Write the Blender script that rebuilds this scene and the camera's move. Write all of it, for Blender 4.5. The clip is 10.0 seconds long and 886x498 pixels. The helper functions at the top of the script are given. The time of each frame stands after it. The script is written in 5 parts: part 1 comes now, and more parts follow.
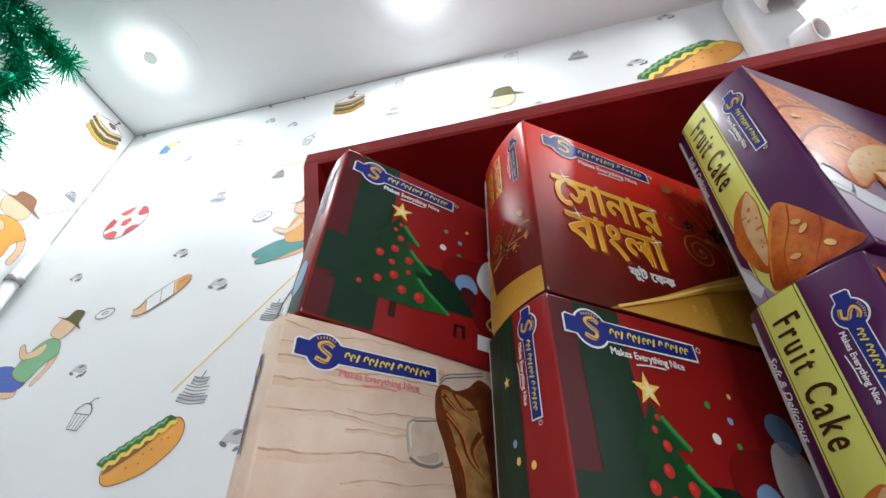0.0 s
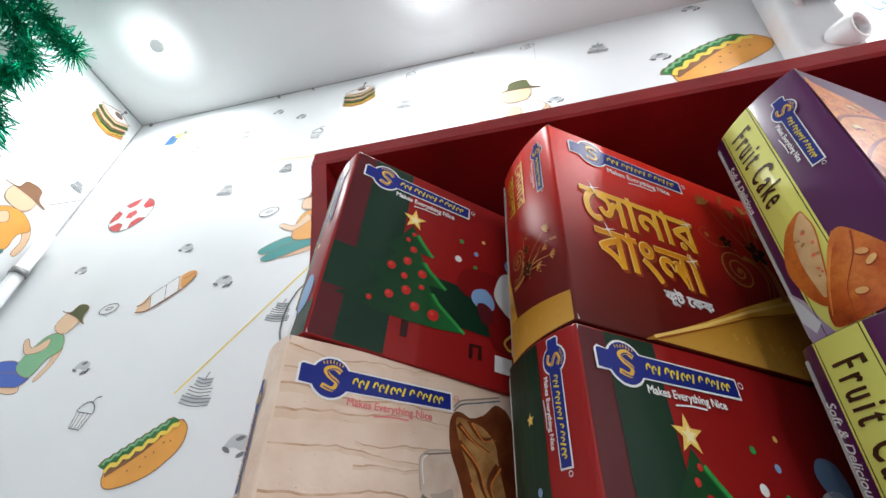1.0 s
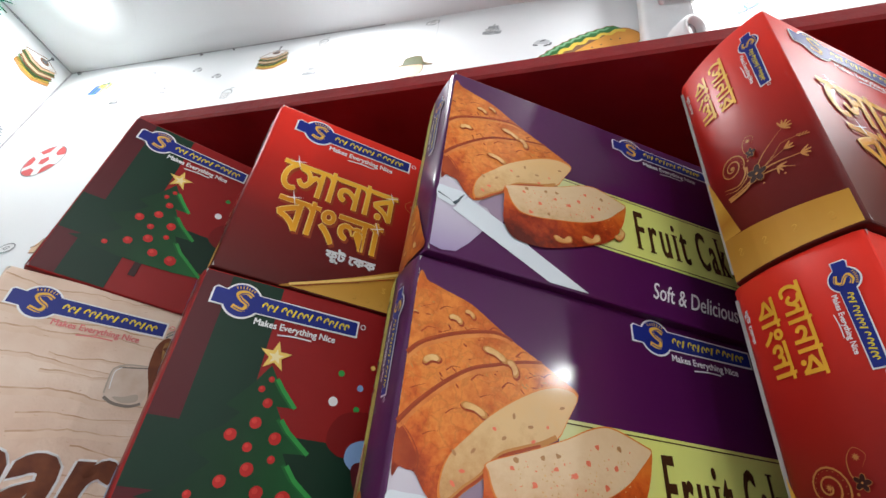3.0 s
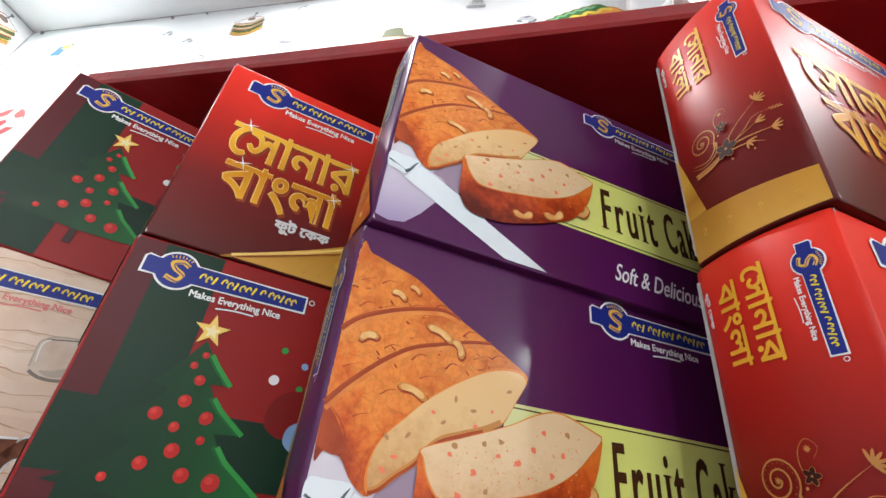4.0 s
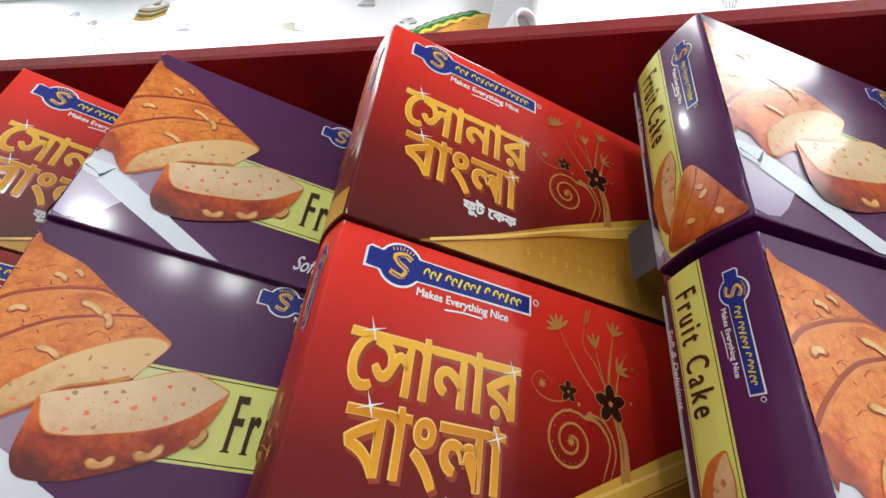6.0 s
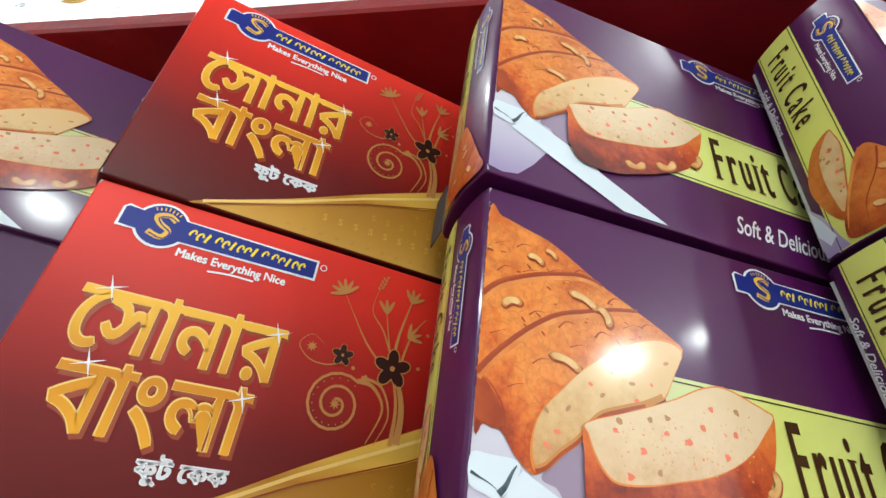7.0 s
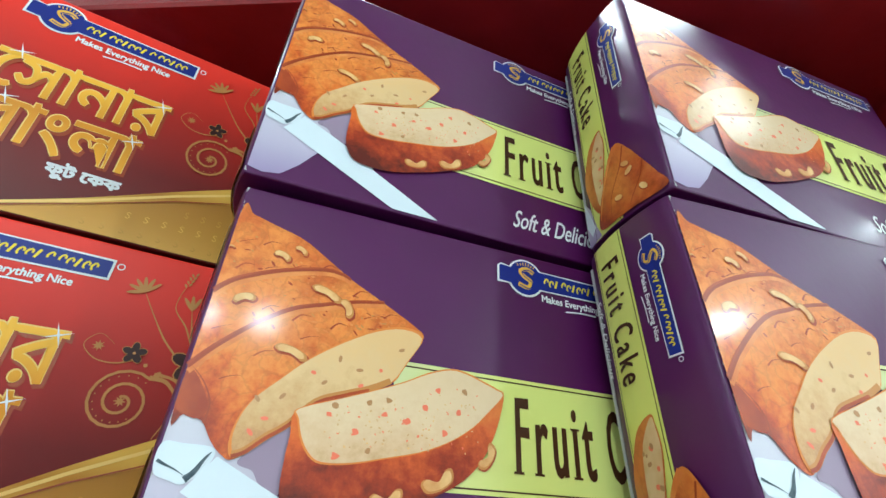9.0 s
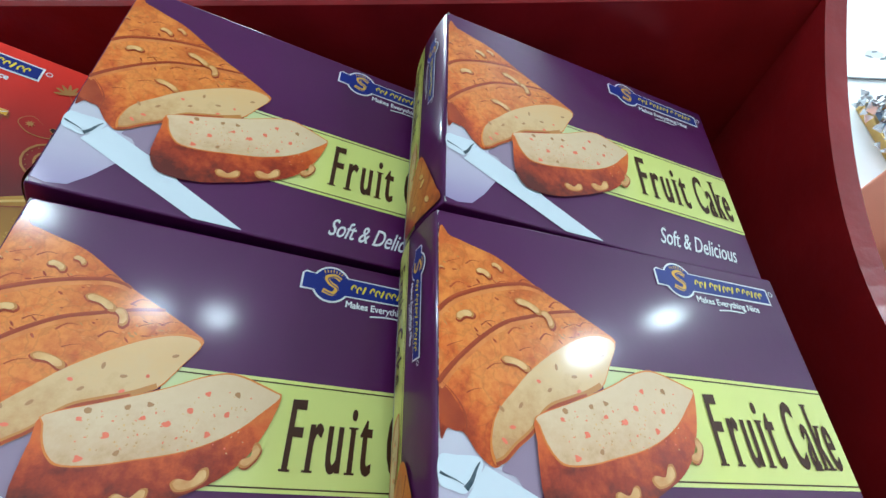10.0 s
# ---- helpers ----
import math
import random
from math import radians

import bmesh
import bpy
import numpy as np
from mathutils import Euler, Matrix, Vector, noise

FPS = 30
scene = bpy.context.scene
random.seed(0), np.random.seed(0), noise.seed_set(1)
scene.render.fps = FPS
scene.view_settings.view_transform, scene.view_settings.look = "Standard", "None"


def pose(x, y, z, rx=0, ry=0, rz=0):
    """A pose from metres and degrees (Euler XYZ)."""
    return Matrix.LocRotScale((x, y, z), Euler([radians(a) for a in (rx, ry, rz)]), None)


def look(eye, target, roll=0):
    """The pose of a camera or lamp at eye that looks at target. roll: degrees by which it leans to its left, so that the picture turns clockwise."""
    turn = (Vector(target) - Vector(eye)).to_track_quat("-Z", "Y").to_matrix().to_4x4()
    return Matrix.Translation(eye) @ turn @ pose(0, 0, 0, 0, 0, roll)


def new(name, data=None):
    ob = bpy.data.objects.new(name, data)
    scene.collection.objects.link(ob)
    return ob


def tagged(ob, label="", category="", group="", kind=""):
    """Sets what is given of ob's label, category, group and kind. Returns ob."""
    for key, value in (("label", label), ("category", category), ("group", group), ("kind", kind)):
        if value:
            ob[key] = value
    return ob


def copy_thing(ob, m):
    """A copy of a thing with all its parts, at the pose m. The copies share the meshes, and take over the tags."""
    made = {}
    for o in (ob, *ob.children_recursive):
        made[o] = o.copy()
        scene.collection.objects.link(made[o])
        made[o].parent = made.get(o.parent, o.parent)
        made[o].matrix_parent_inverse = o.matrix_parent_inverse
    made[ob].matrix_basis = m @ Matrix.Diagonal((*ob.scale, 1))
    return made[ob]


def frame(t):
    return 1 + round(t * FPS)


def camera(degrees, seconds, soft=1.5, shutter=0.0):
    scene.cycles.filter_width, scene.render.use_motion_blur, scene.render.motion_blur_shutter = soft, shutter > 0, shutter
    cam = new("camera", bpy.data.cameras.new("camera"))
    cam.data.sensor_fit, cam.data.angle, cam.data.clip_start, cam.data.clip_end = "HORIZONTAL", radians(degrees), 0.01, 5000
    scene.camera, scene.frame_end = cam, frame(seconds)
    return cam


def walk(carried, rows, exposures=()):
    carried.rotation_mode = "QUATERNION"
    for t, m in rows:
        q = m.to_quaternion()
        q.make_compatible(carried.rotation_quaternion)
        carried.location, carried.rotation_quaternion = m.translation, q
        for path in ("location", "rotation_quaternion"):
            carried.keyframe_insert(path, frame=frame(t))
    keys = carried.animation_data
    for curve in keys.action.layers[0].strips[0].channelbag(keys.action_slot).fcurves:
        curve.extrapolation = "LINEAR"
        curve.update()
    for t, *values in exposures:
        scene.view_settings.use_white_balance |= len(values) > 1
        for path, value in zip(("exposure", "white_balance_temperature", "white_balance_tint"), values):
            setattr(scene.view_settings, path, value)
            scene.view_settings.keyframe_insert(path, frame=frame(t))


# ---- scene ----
cam = camera(88.6, 10.0)
PATH = [
    (0, (0.087, 0.094, 1.601), (-0.37, 1.561, 2.882), 3.5),
    (0.5, (0.044, 0.107, 1.632), (-0.438, 1.579, 2.897), 3.7),
    (1, (0.075, 0.101, 1.635), (-0.417, 1.587, 2.881), 5.1),
    (1.5, (0.135, 0.108, 1.626), (-0.344, 1.623, 2.84), 6.9),
    (2, (0.226, 0.102, 1.615), (-0.25, 1.639, 2.802), 7.1),
    (2.5, (0.312, 0.106, 1.61), (-0.164, 1.662, 2.772), 7.6),
    (2.7, (0.341, 0.102, 1.608), (-0.135, 1.664, 2.762), 7.7),
    (3.8, (0.339, 0.135, 1.617), (-0.088, 1.753, 2.713), 8.1),
    (4, (0.359, 0.134, 1.618), (-0.052, 1.761, 2.706), 8.1),
    (4.5, (0.41, 0.122, 1.619), (0.021, 1.762, 2.697), 8.2),
    (5, (0.472, 0.117, 1.62), (0.106, 1.765, 2.692), 8.5),
    (5.2, (0.502, 0.119, 1.616), (0.14, 1.771, 2.683), 8.3),
    (6.3, (0.653, 0.101, 1.614), (0.331, 1.78, 2.653), 8.3),
    (6.5, (0.686, 0.11, 1.613), (0.37, 1.786, 2.658), 8.2),
    (7, (0.753, 0.135, 1.614), (0.462, 1.82, 2.65), 7.7),
    (7.5, (0.798, 0.134, 1.611), (0.531, 1.823, 2.649), 7.0),
    (8, (0.835, 0.134, 1.604), (0.582, 1.825, 2.642), 6.3),
    (8.5, (0.855, 0.132, 1.609), (0.638, 1.836, 2.633), 5.3),
    (9, (0.869, 0.129, 1.62), (0.76, 1.851, 2.632), 3.5),
    (9.5, (0.897, 0.135, 1.62), (0.875, 1.867, 2.621), 2.1),
    (10, (0.986, 0.111, 1.625), (0.991, 1.846, 2.62), 1.9),
]
EXPOSURE = [(0, 0.22, 6450, 8), (1.5, 0.18, 6500, 10), (2.5, 0.12, 6550, 11), (4, 0.58, 6600, 11), (4.5, 0.54, 6600, 11), (6.5, 0.42, 6500, 9), (7, 0.62, 6350, 4), (7.5, 0.70, 6250, 2), (8.5, 0.58, 5900, -4), (9.5, 0.56, 5650, -7), (10, 0.27, 5450, -3)]
walk(cam, [(t, look(eye, target, roll)) for t, eye, target, roll in PATH], EXPOSURE)


# ---- light ----
LAMPS = [(x, 0.48, 4.0) for x in (-0.93, -0.15, 0.68, 3.1)] + [(1.50, 0.38, 4.6), (2.05, 0.36, 2.6)]
LAMPS += [(3.42, -0.56, 11.0), (3.50, -1.18, 38.0), (1.84, -2.56, 17.0), (1.48, -2.76, 17.0), (0.68, -1.9, 18.0), (-0.6, -3.0, 16.0)]
world = bpy.data.worlds.new("world")
scene.world = world
world.use_nodes = True
world.node_tree.nodes["Background"].inputs[0].default_value = (0.9, 0.95, 1.0, 1)
world.node_tree.nodes["Background"].inputs[1].default_value = 0.3


def lamp(name, kind, m, energy, colour=(1, 1, 1), size=0.1, size_y=None):
    data = bpy.data.lights.new(name, kind)
    data.energy, data.color = energy, colour
    if kind == "AREA":
        data.shape, data.size = "DISK", size
        if size_y:
            data.shape, data.size, data.size_y = "RECTANGLE", size, size_y
    ob = new(name, data)
    ob.matrix_world = m
    return ob


CEILING = 2.80
for x, y, power in LAMPS:
    lamp("downlight_glow", "AREA", pose(x, y, CEILING - 0.012, 0, 0, 0), power, (0.95, 0.98, 1.0), 0.17 if y < 0 else 0.42 if 1.4 < x < 2.2 else 0.05)

# ---- materials ----
def material(name, colour, rough=0.5, metal=0.0, coat=0.0, spec=0.5, vary=0.0, scale=20.0, bump=0.0, bump_scale=60.0, colour2=None, coat_rough=0.05):
    m = bpy.data.materials.new(name)
    m.use_nodes = True
    n, l = m.node_tree.nodes, m.node_tree.links
    b = n["Principled BSDF"]
    b.inputs["Base Color"].default_value = (*colour, 1)
    b.inputs["Roughness"].default_value, b.inputs["Metallic"].default_value = rough, metal
    b.inputs["Coat Weight"].default_value, b.inputs["Coat Roughness"].default_value = coat, coat_rough
    b.inputs["Specular IOR Level"].default_value = spec
    co = n.new("ShaderNodeTexCoord")
    if vary or colour2:
        t, r = n.new("ShaderNodeTexNoise"), n.new("ShaderNodeValToRGB")
        t.inputs["Scale"].default_value, t.inputs["Detail"].default_value = scale, 6
        c2 = colour2 or tuple(max(0, c * (1 - vary)) for c in colour)
        r.color_ramp.elements[0].position, r.color_ramp.elements[0].color = 0.35, (*c2, 1)
        r.color_ramp.elements[1].position, r.color_ramp.elements[1].color = 0.65, (*colour, 1)
        l.new(co.outputs["Object"], t.inputs["Vector"]), l.new(t.outputs["Fac"], r.inputs["Fac"]), l.new(r.outputs["Color"], b.inputs["Base Color"])
    if bump:
        t, u = n.new("ShaderNodeTexNoise"), n.new("ShaderNodeBump")
        t.inputs["Scale"].default_value, t.inputs["Detail"].default_value = bump_scale, 4
        u.inputs["Strength"].default_value, u.inputs["Distance"].default_value = bump, 0.002
        l.new(co.outputs["Object"], t.inputs["Vector"]), l.new(t.outputs["Fac"], u.inputs["Height"]), l.new(u.outputs["Normal"], b.inputs["Normal"])
    return m


RED_PAINT = material("red_paint", (0.33, 0.0110, 0.0140), 0.38, vary=0.25, scale=14, bump=0.45, bump_scale=60, coat=0.8, coat_rough=0.16, spec=0.20)
WALLPAPER = material("wallpaper", (0.78, 0.80, 0.81), 0.55, vary=0.05, scale=3, bump=0.12, bump_scale=30)
CEILING_WHITE = material("ceiling_white", (0.74, 0.76, 0.77), 0.35, vary=0.04, scale=2, bump=0.05)
FLOOR_TILE = material("floor_tile", (0.15, 0.14, 0.13), 0.3, vary=0.15, scale=5)


# ---- building helpers ----
def mesh_object(name, bm, mat):
    me = bpy.data.meshes.new(name)
    bm.normal_update()
    bm.to_mesh(me)
    bm.free()
    me.materials.append(mat)
    return new(name, me)


def part(name, bm, mat, parent, label="", m=None):
    ob = mesh_object(name, bm, mat)
    ob.parent = parent
    if m is not None:
        ob.matrix_local = m
    return tagged(ob, label)


def block(x0, x1, y0, y1, z0, z1, bevel=0.0, seg=2):
    bm = bmesh.new()
    bmesh.ops.create_cube(bm, size=1, matrix=Matrix.LocRotScale(((x0 + x1) / 2, (y0 + y1) / 2, (z0 + z1) / 2), None, (x1 - x0, y1 - y0, z1 - z0)))
    if bevel:
        bmesh.ops.bevel(bm, geom=bm.edges[:], offset=bevel, segments=seg, profile=0.5, affect="EDGES")
    return bm


def empty(name, m, **tags):
    ob = new(name)
    ob.matrix_world = m
    return tagged(ob, **tags)


# ---- the room ----
WALL_Y, LEFT_X, RIGHT_X, REAR_Y = 0.697, -1.185, 4.4, -3.4
for name, b in (("wall_back", (LEFT_X - 0.1, RIGHT_X + 0.1, WALL_Y, WALL_Y + 0.1, 0, CEILING)), ("wall_left", (LEFT_X - 0.1, LEFT_X, REAR_Y, WALL_Y, 0, CEILING)),
                ("wall_right", (RIGHT_X, RIGHT_X + 0.1, REAR_Y, WALL_Y, 0, CEILING)), ("wall_rear", (LEFT_X - 0.1, RIGHT_X + 0.1, REAR_Y - 0.1, REAR_Y, 0, CEILING))):
    tagged(mesh_object(name, block(*b), WALLPAPER), "white wall papered with small cartoon drawings", "wall", kind="structure")
tagged(mesh_object("floor", block(LEFT_X - 0.1, RIGHT_X + 0.1, REAR_Y - 0.1, WALL_Y + 0.1, -0.1, 0), FLOOR_TILE), "pale tiled shop floor", "floor", kind="structure")
tagged(mesh_object("ceiling", block(LEFT_X - 0.1, RIGHT_X + 0.1, REAR_Y - 0.1, WALL_Y + 0.1, CEILING, CEILING + 0.1), CEILING_WHITE), "plain white ceiling with a faint sheen", "ceiling", kind="structure")

# ---- the red shelf unit ----
SHELF_L, SHELF_R = -0.203, 1.33
shelf = empty("display_shelf", pose(0, 0, 0), label="dark red painted wooden display shelf on the wall", category="shelf")


def top_z(x):
    return 2.0466 - 0.0008 * x


def front_y(x):
    """The slightly bowed front line of the unit."""
    return 0.4023 - 0.0192 * x - 0.0151 * x * x


def top_board():
    xs, bm = [SHELF_L + (SHELF_R + 0.02 - SHELF_L) * i / 24 for i in range(25)], bmesh.new()
    rows = []
    for x in xs:
        y, z = front_y(x), top_z(x)
        rows.append([bm.verts.new(p) for p in ((x, WALL_Y - 0.003, z), (x, y + 0.003, z), (x, y, z + 0.003), (x, y, z + 0.020), (x, y + 0.003, z + 0.023), (x, WALL_Y - 0.003, z + 0.023))])
    for a, b in zip(rows, rows[1:]):
        for k in range(6):
            bm.faces.new((a[k], a[(k + 1) % 6], b[(k + 1) % 6], b[k]))
    bm.faces.new(rows[0])
    bm.faces.new(rows[-1][::-1])
    bmesh.ops.recalc_face_normals(bm, faces=bm.faces[:])
    return bm


def side_panel(x0, x1):
    """A board whose front edge sweeps back in a curve below the top."""
    y0, z0 = front_y((x0 + x1) / 2), top_z(x0) - 0.001
    line = [(WALL_Y - 0.004, z0), (y0, z0)]
    for i in range(1, 17):
        k = i / 16
        line.append((y0 + 0.088 * (1 - (1 - k) ** 1.8), z0 - 0.27 * k))
    line += [(y0 + 0.086, 1.70), (y0 + 0.07, 1.60), (y0 + 0.03, 1.50), (y0, 1.40), (y0, 0.0), (WALL_Y - 0.004, 0.0)]
    bm = bmesh.new()
    f = bm.faces.new([bm.verts.new((x0, y, z)) for y, z in line])
    r = bmesh.ops.extrude_face_region(bm, geom=[f])
    bmesh.ops.translate(bm, verts=[v for v in r["geom"] if isinstance(v, bmesh.types.BMVert)], vec=(x1 - x0, 0, 0))
    bmesh.ops.recalc_face_normals(bm, faces=bm.faces[:])
    return bm


part("top_board", top_board(), RED_PAINT, shelf)
part("side_panel", side_panel(SHELF_L, SHELF_L + 0.02), RED_PAINT, shelf)
part("side_panel", side_panel(SHELF_R, SHELF_R + 0.02), RED_PAINT, shelf)
part("back_panel", block(SHELF_L + 0.02, SHELF_R, WALL_Y - 0.018, WALL_Y - 0.004, 0, 2.036), RED_PAINT, shelf)


def shelf_board(z, y0):
    """A board that sags a little towards its middle."""
    bm, rows = bmesh.new(), []
    for i in range(21):
        x = SHELF_L + 0.02 + (SHELF_R - SHELF_L - 0.02) * i / 20
        d = z + 0.011 * ((x - 0.38) / 0.6) ** 2
        rows.append([bm.verts.new(p) for p in ((x, y0, d), (x, WALL_Y - 0.018, d), (x, WALL_Y - 0.018, d - 0.022), (x, y0 + 0.003, d - 0.022), (x, y0, d - 0.019))])
    for p, q in zip(rows, rows[1:]):
        for k in range(5):
            bm.faces.new((p[k], p[(k + 1) % 5], q[(k + 1) % 5], q[k]))
    bm.faces.new(rows[0])
    bm.faces.new(rows[-1][::-1])
    bmesh.ops.recalc_face_normals(bm, faces=bm.faces[:])
    return bm


for z in (1.578, 1.16, 0.75, 0.34):
    part("shelf_board", shelf_board(z, 0.30 if z > 1.5 else 0.40), RED_PAINT, shelf)

# ---- the cake boxes ----
BW, BH, BD = 0.283, 0.197, 0.079
STAND = {  # front left corner, turn, base, degrees by which it leans back and tips sideways
    "1l": (-0.0965, 0.3472, 45.2, 1.5820, 2.6, -3.9), "1u": (-0.1053, 0.3504, 43.7, 1.7819, -1.0, 0.4), "2l": (0.0857, 0.3603, 38.6, 1.5817, -0.0, -2.4), "2u": (0.0809, 0.3561, 37.5, 1.7803, 0.3, -1.3),
    "3l": (0.2555, 0.3512, 31.6, 1.5787, -2.1, -1.5), "3u": (0.2608, 0.3378, 31.5, 1.7760, 0.6, 0.0), "4l": (0.4954, 0.3363, 31.7, 1.5789, -1.4, -0.7), "4u": (0.4975, 0.3263, 32.7, 1.7762, -1.4, -1.2),
    "5l": (0.7395, 0.3335, 22.9, 1.5827, 0.3, 0.1), "5u": (0.7375, 0.3281, 24.0, 1.7856, -0.4, 0.2), "6l": (0.9883, 0.3342, 19.0, 1.5883, 2.4, -1.3), "6u": (0.9857, 0.3387, 21.2, 1.7889, 1.0, -0.3)}


def stand(key):
    x, y, turn, z, lean, tip = STAND[key]
    return pose(x, y, z, 0, 0, turn) @ pose(0, 0, 0, -lean, 0, 0) @ pose(0, 0, 0, 0, tip, 0)

from mathutils.geometry import tessellate_polygon

# ---- prints: thin inked layers on a face ----
def smooth(pts, closed=True, n=5):
    """A curve through the points."""
    out, m = [], len(pts)
    for i in range(m if closed else m - 1):
        p = [Vector(pts[(i + k) % m] if closed else pts[min(max(i + k, 0), m - 1)]) for k in (-1, 0, 1, 2)]
        for j in range(n):
            t = j / n
            out.append(0.5 * (2 * p[1] + (p[2] - p[0]) * t + (2 * p[0] - 5 * p[1] + 4 * p[2] - p[3]) * t * t + (3 * p[1] - p[0] - 3 * p[2] + p[3]) * t ** 3))
    if not closed:
        out.append(Vector(pts[-1]))
    return [tuple(p) for p in out]


LETTERS = {}


def area(ring):
    return sum(p[0] * q[1] - q[0] * p[1] for p, q in zip(ring, ring[1:] + ring[:1])) / 2


def inside(p, ring):
    hit = False
    for a, b in zip(ring, ring[1:] + ring[:1]):
        if (a[1] > p[1]) != (b[1] > p[1]) and p[0] < a[0] + (b[0] - a[0]) * (p[1] - a[1]) / (b[1] - a[1]):
            hit = not hit
    return hit


def letters(body, shear=0.0, space=1.0):
    """The outlines of a word in the built-in font, in a box from 0 to 1: for each solid, its rim and its holes."""
    key = body, shear, space
    if key not in LETTERS:
        cu = bpy.data.curves.new("word", "FONT")
        cu.body, cu.shear, cu.resolution_u, cu.fill_mode, cu.space_character = body, shear, 3, "NONE", space
        ob = new("word", cu)
        me = bpy.data.meshes.new_from_object(ob.evaluated_get(bpy.context.evaluated_depsgraph_get()))
        co, after = [v.co.copy() for v in me.vertices], {}
        for e in me.edges:
            for p, q in ((e.vertices[0], e.vertices[1]), (e.vertices[1], e.vertices[0])):
                after.setdefault(p, []).append(q)
        rings, seen = [], set()
        for s in range(len(co)):
            if s in seen or s not in after:
                continue
            ring, at = [], s
            while at is not None:
                seen.add(at)
                ring.append((co[at].x, co[at].y))
                at = next((q for q in after[at] if q not in seen), None)
            if len(ring) > 2:
                rings.append(ring)
        bpy.data.objects.remove(ob)
        bpy.data.curves.remove(cu)
        bpy.data.meshes.remove(me)
        lo, hi = [min(p[k] for r in rings for p in r) for k in (0, 1)], [max(p[k] for r in rings for p in r) for k in (0, 1)]
        rings = [[((x - lo[0]) / (hi[0] - lo[0]), (y - lo[1]) / (hi[1] - lo[1])) for x, y in r] for r in rings]
        # a ring within another one is a hole only where it is a real counter: nearly all of it lies inside
        rings.sort(key=lambda r: -abs(area(r)))
        solids = []
        for r in rings:
            home = next((s for s in solids if all(inside(p, s[0]) for p in r)), None)
            if home:
                home[1].append(r)
            else:
                solids.append((r, []))
        LETTERS[key] = solids
    return LETTERS[key]


class Art:
    """Flat inked shapes gathered into one mesh. place(u, v, layer) gives the point on the thing."""

    def __init__(self, place, base=0):
        self.place, self.base, self.bm, self.mats = place, base, bmesh.new(), []

    def face(self, pts, mat, layer=1):
        if mat not in self.mats:
            self.mats.append(mat)
        f = self.bm.faces.new([self.bm.verts.new(self.place(u, v, self.base + layer)) for u, v in pts])
        f.material_index = self.mats.index(mat)

    def rect(self, u0, v0, u1, v1, mat, layer=1):
        self.face([(u0, v0), (u1, v0), (u1, v1), (u0, v1)], mat, layer)

    def blob(self, pts, mat, layer=1, n=5):
        self.face(smooth(pts, True, n), mat, layer)

    def disc(self, u, v, r, mat, layer=1, ry=None, turn=0.0, n=16):
        c, s, ry = math.cos(radians(turn)), math.sin(radians(turn)), ry or r
        ring = [(r * math.cos(2 * math.pi * k / n), ry * math.sin(2 * math.pi * k / n)) for k in range(n)]
        self.face([(u + a * c - b * s, v + a * s + b * c) for a, b in ring], mat, layer)

    def stroke(self, pts, width, mat, layer=1, closed=False, taper=False):
        """A ribbon along the points; a taper thins it to its end."""
        m = len(pts)
        sides = []
        for i, p in enumerate(pts):
            a, b = Vector(pts[(i - 1) % m] if closed or i else p), Vector(pts[(i + 1) % m] if closed or i < m - 1 else p)
            d = (b - a).normalized() if (b - a).length > 1e-9 else Vector((1, 0))
            w = width / 2 * ((1 - 0.85 * i / (m - 1)) if taper else 1)
            sides.append(((p[0] - d.y * w, p[1] + d.x * w), (p[0] + d.y * w, p[1] - d.x * w)))
        for i in range(m if closed else m - 1):
            (a, b), (c, d) = sides[i], sides[(i + 1) % m]
            self.face([a, b, d, c], mat, layer)

    def star(self, u, v, r, mat, layer=1, inner=0.42, points=5, turn=90):
        ring = [(r * (1 if k % 2 == 0 else inner), radians(turn + 180 * k / points)) for k in range(2 * points)]
        self.face([(u + q * math.cos(a), v + q * math.sin(a)) for q, a in ring], mat, layer)

    def word(self, body, box, mat, layer=1, shear=0.0, down=False, bold=0.0, space=1.0):
        """Lettering fitted into a box (u0, v0, u1, v1); down: it reads downwards; bold: metres added round its outlines."""
        u0, v0, u1, v1 = box

        def at(p):
            return (u0 + p[0] * (u1 - u0), v0 + p[1] * (v1 - v0)) if not down else (u1 + p[1] * (u0 - u1), v1 + p[0] * (v0 - v1))

        for k, (rim, holes) in enumerate(letters(body, shear, space)):
            loops = [[at(p) for p in r] for r in (rim, *holes)]
            flat = [Vector((*p, 0)) for r in loops for p in r]
            for tri in tessellate_polygon([[Vector((*p, 0)) for p in r] for r in loops]):
                self.face([(flat[q].x, flat[q].y) for q in tri], mat, layer + 0.04 * (k % 5))
            if bold:
                for r in loops:
                    self.stroke(r, bold, mat, layer + 0.25, closed=True)

    def letter(self, solid, box, mat, layer, bold=0.0):
        """One letter of a word, as word() would set it."""
        u0, v0, u1, v1 = box
        loops = [[(u0 + x * (u1 - u0), v0 + y * (v1 - v0)) for x, y in r] for r in (solid[0], *solid[1])]
        flat = [p for r in loops for p in r]
        for tri in tessellate_polygon([[Vector((*p, 0)) for p in r] for r in loops]):
            self.face([flat[q] for q in tri], mat, layer)
        if bold:
            for r in loops:
                self.stroke(r, bold, mat, layer + 0.25, closed=True)

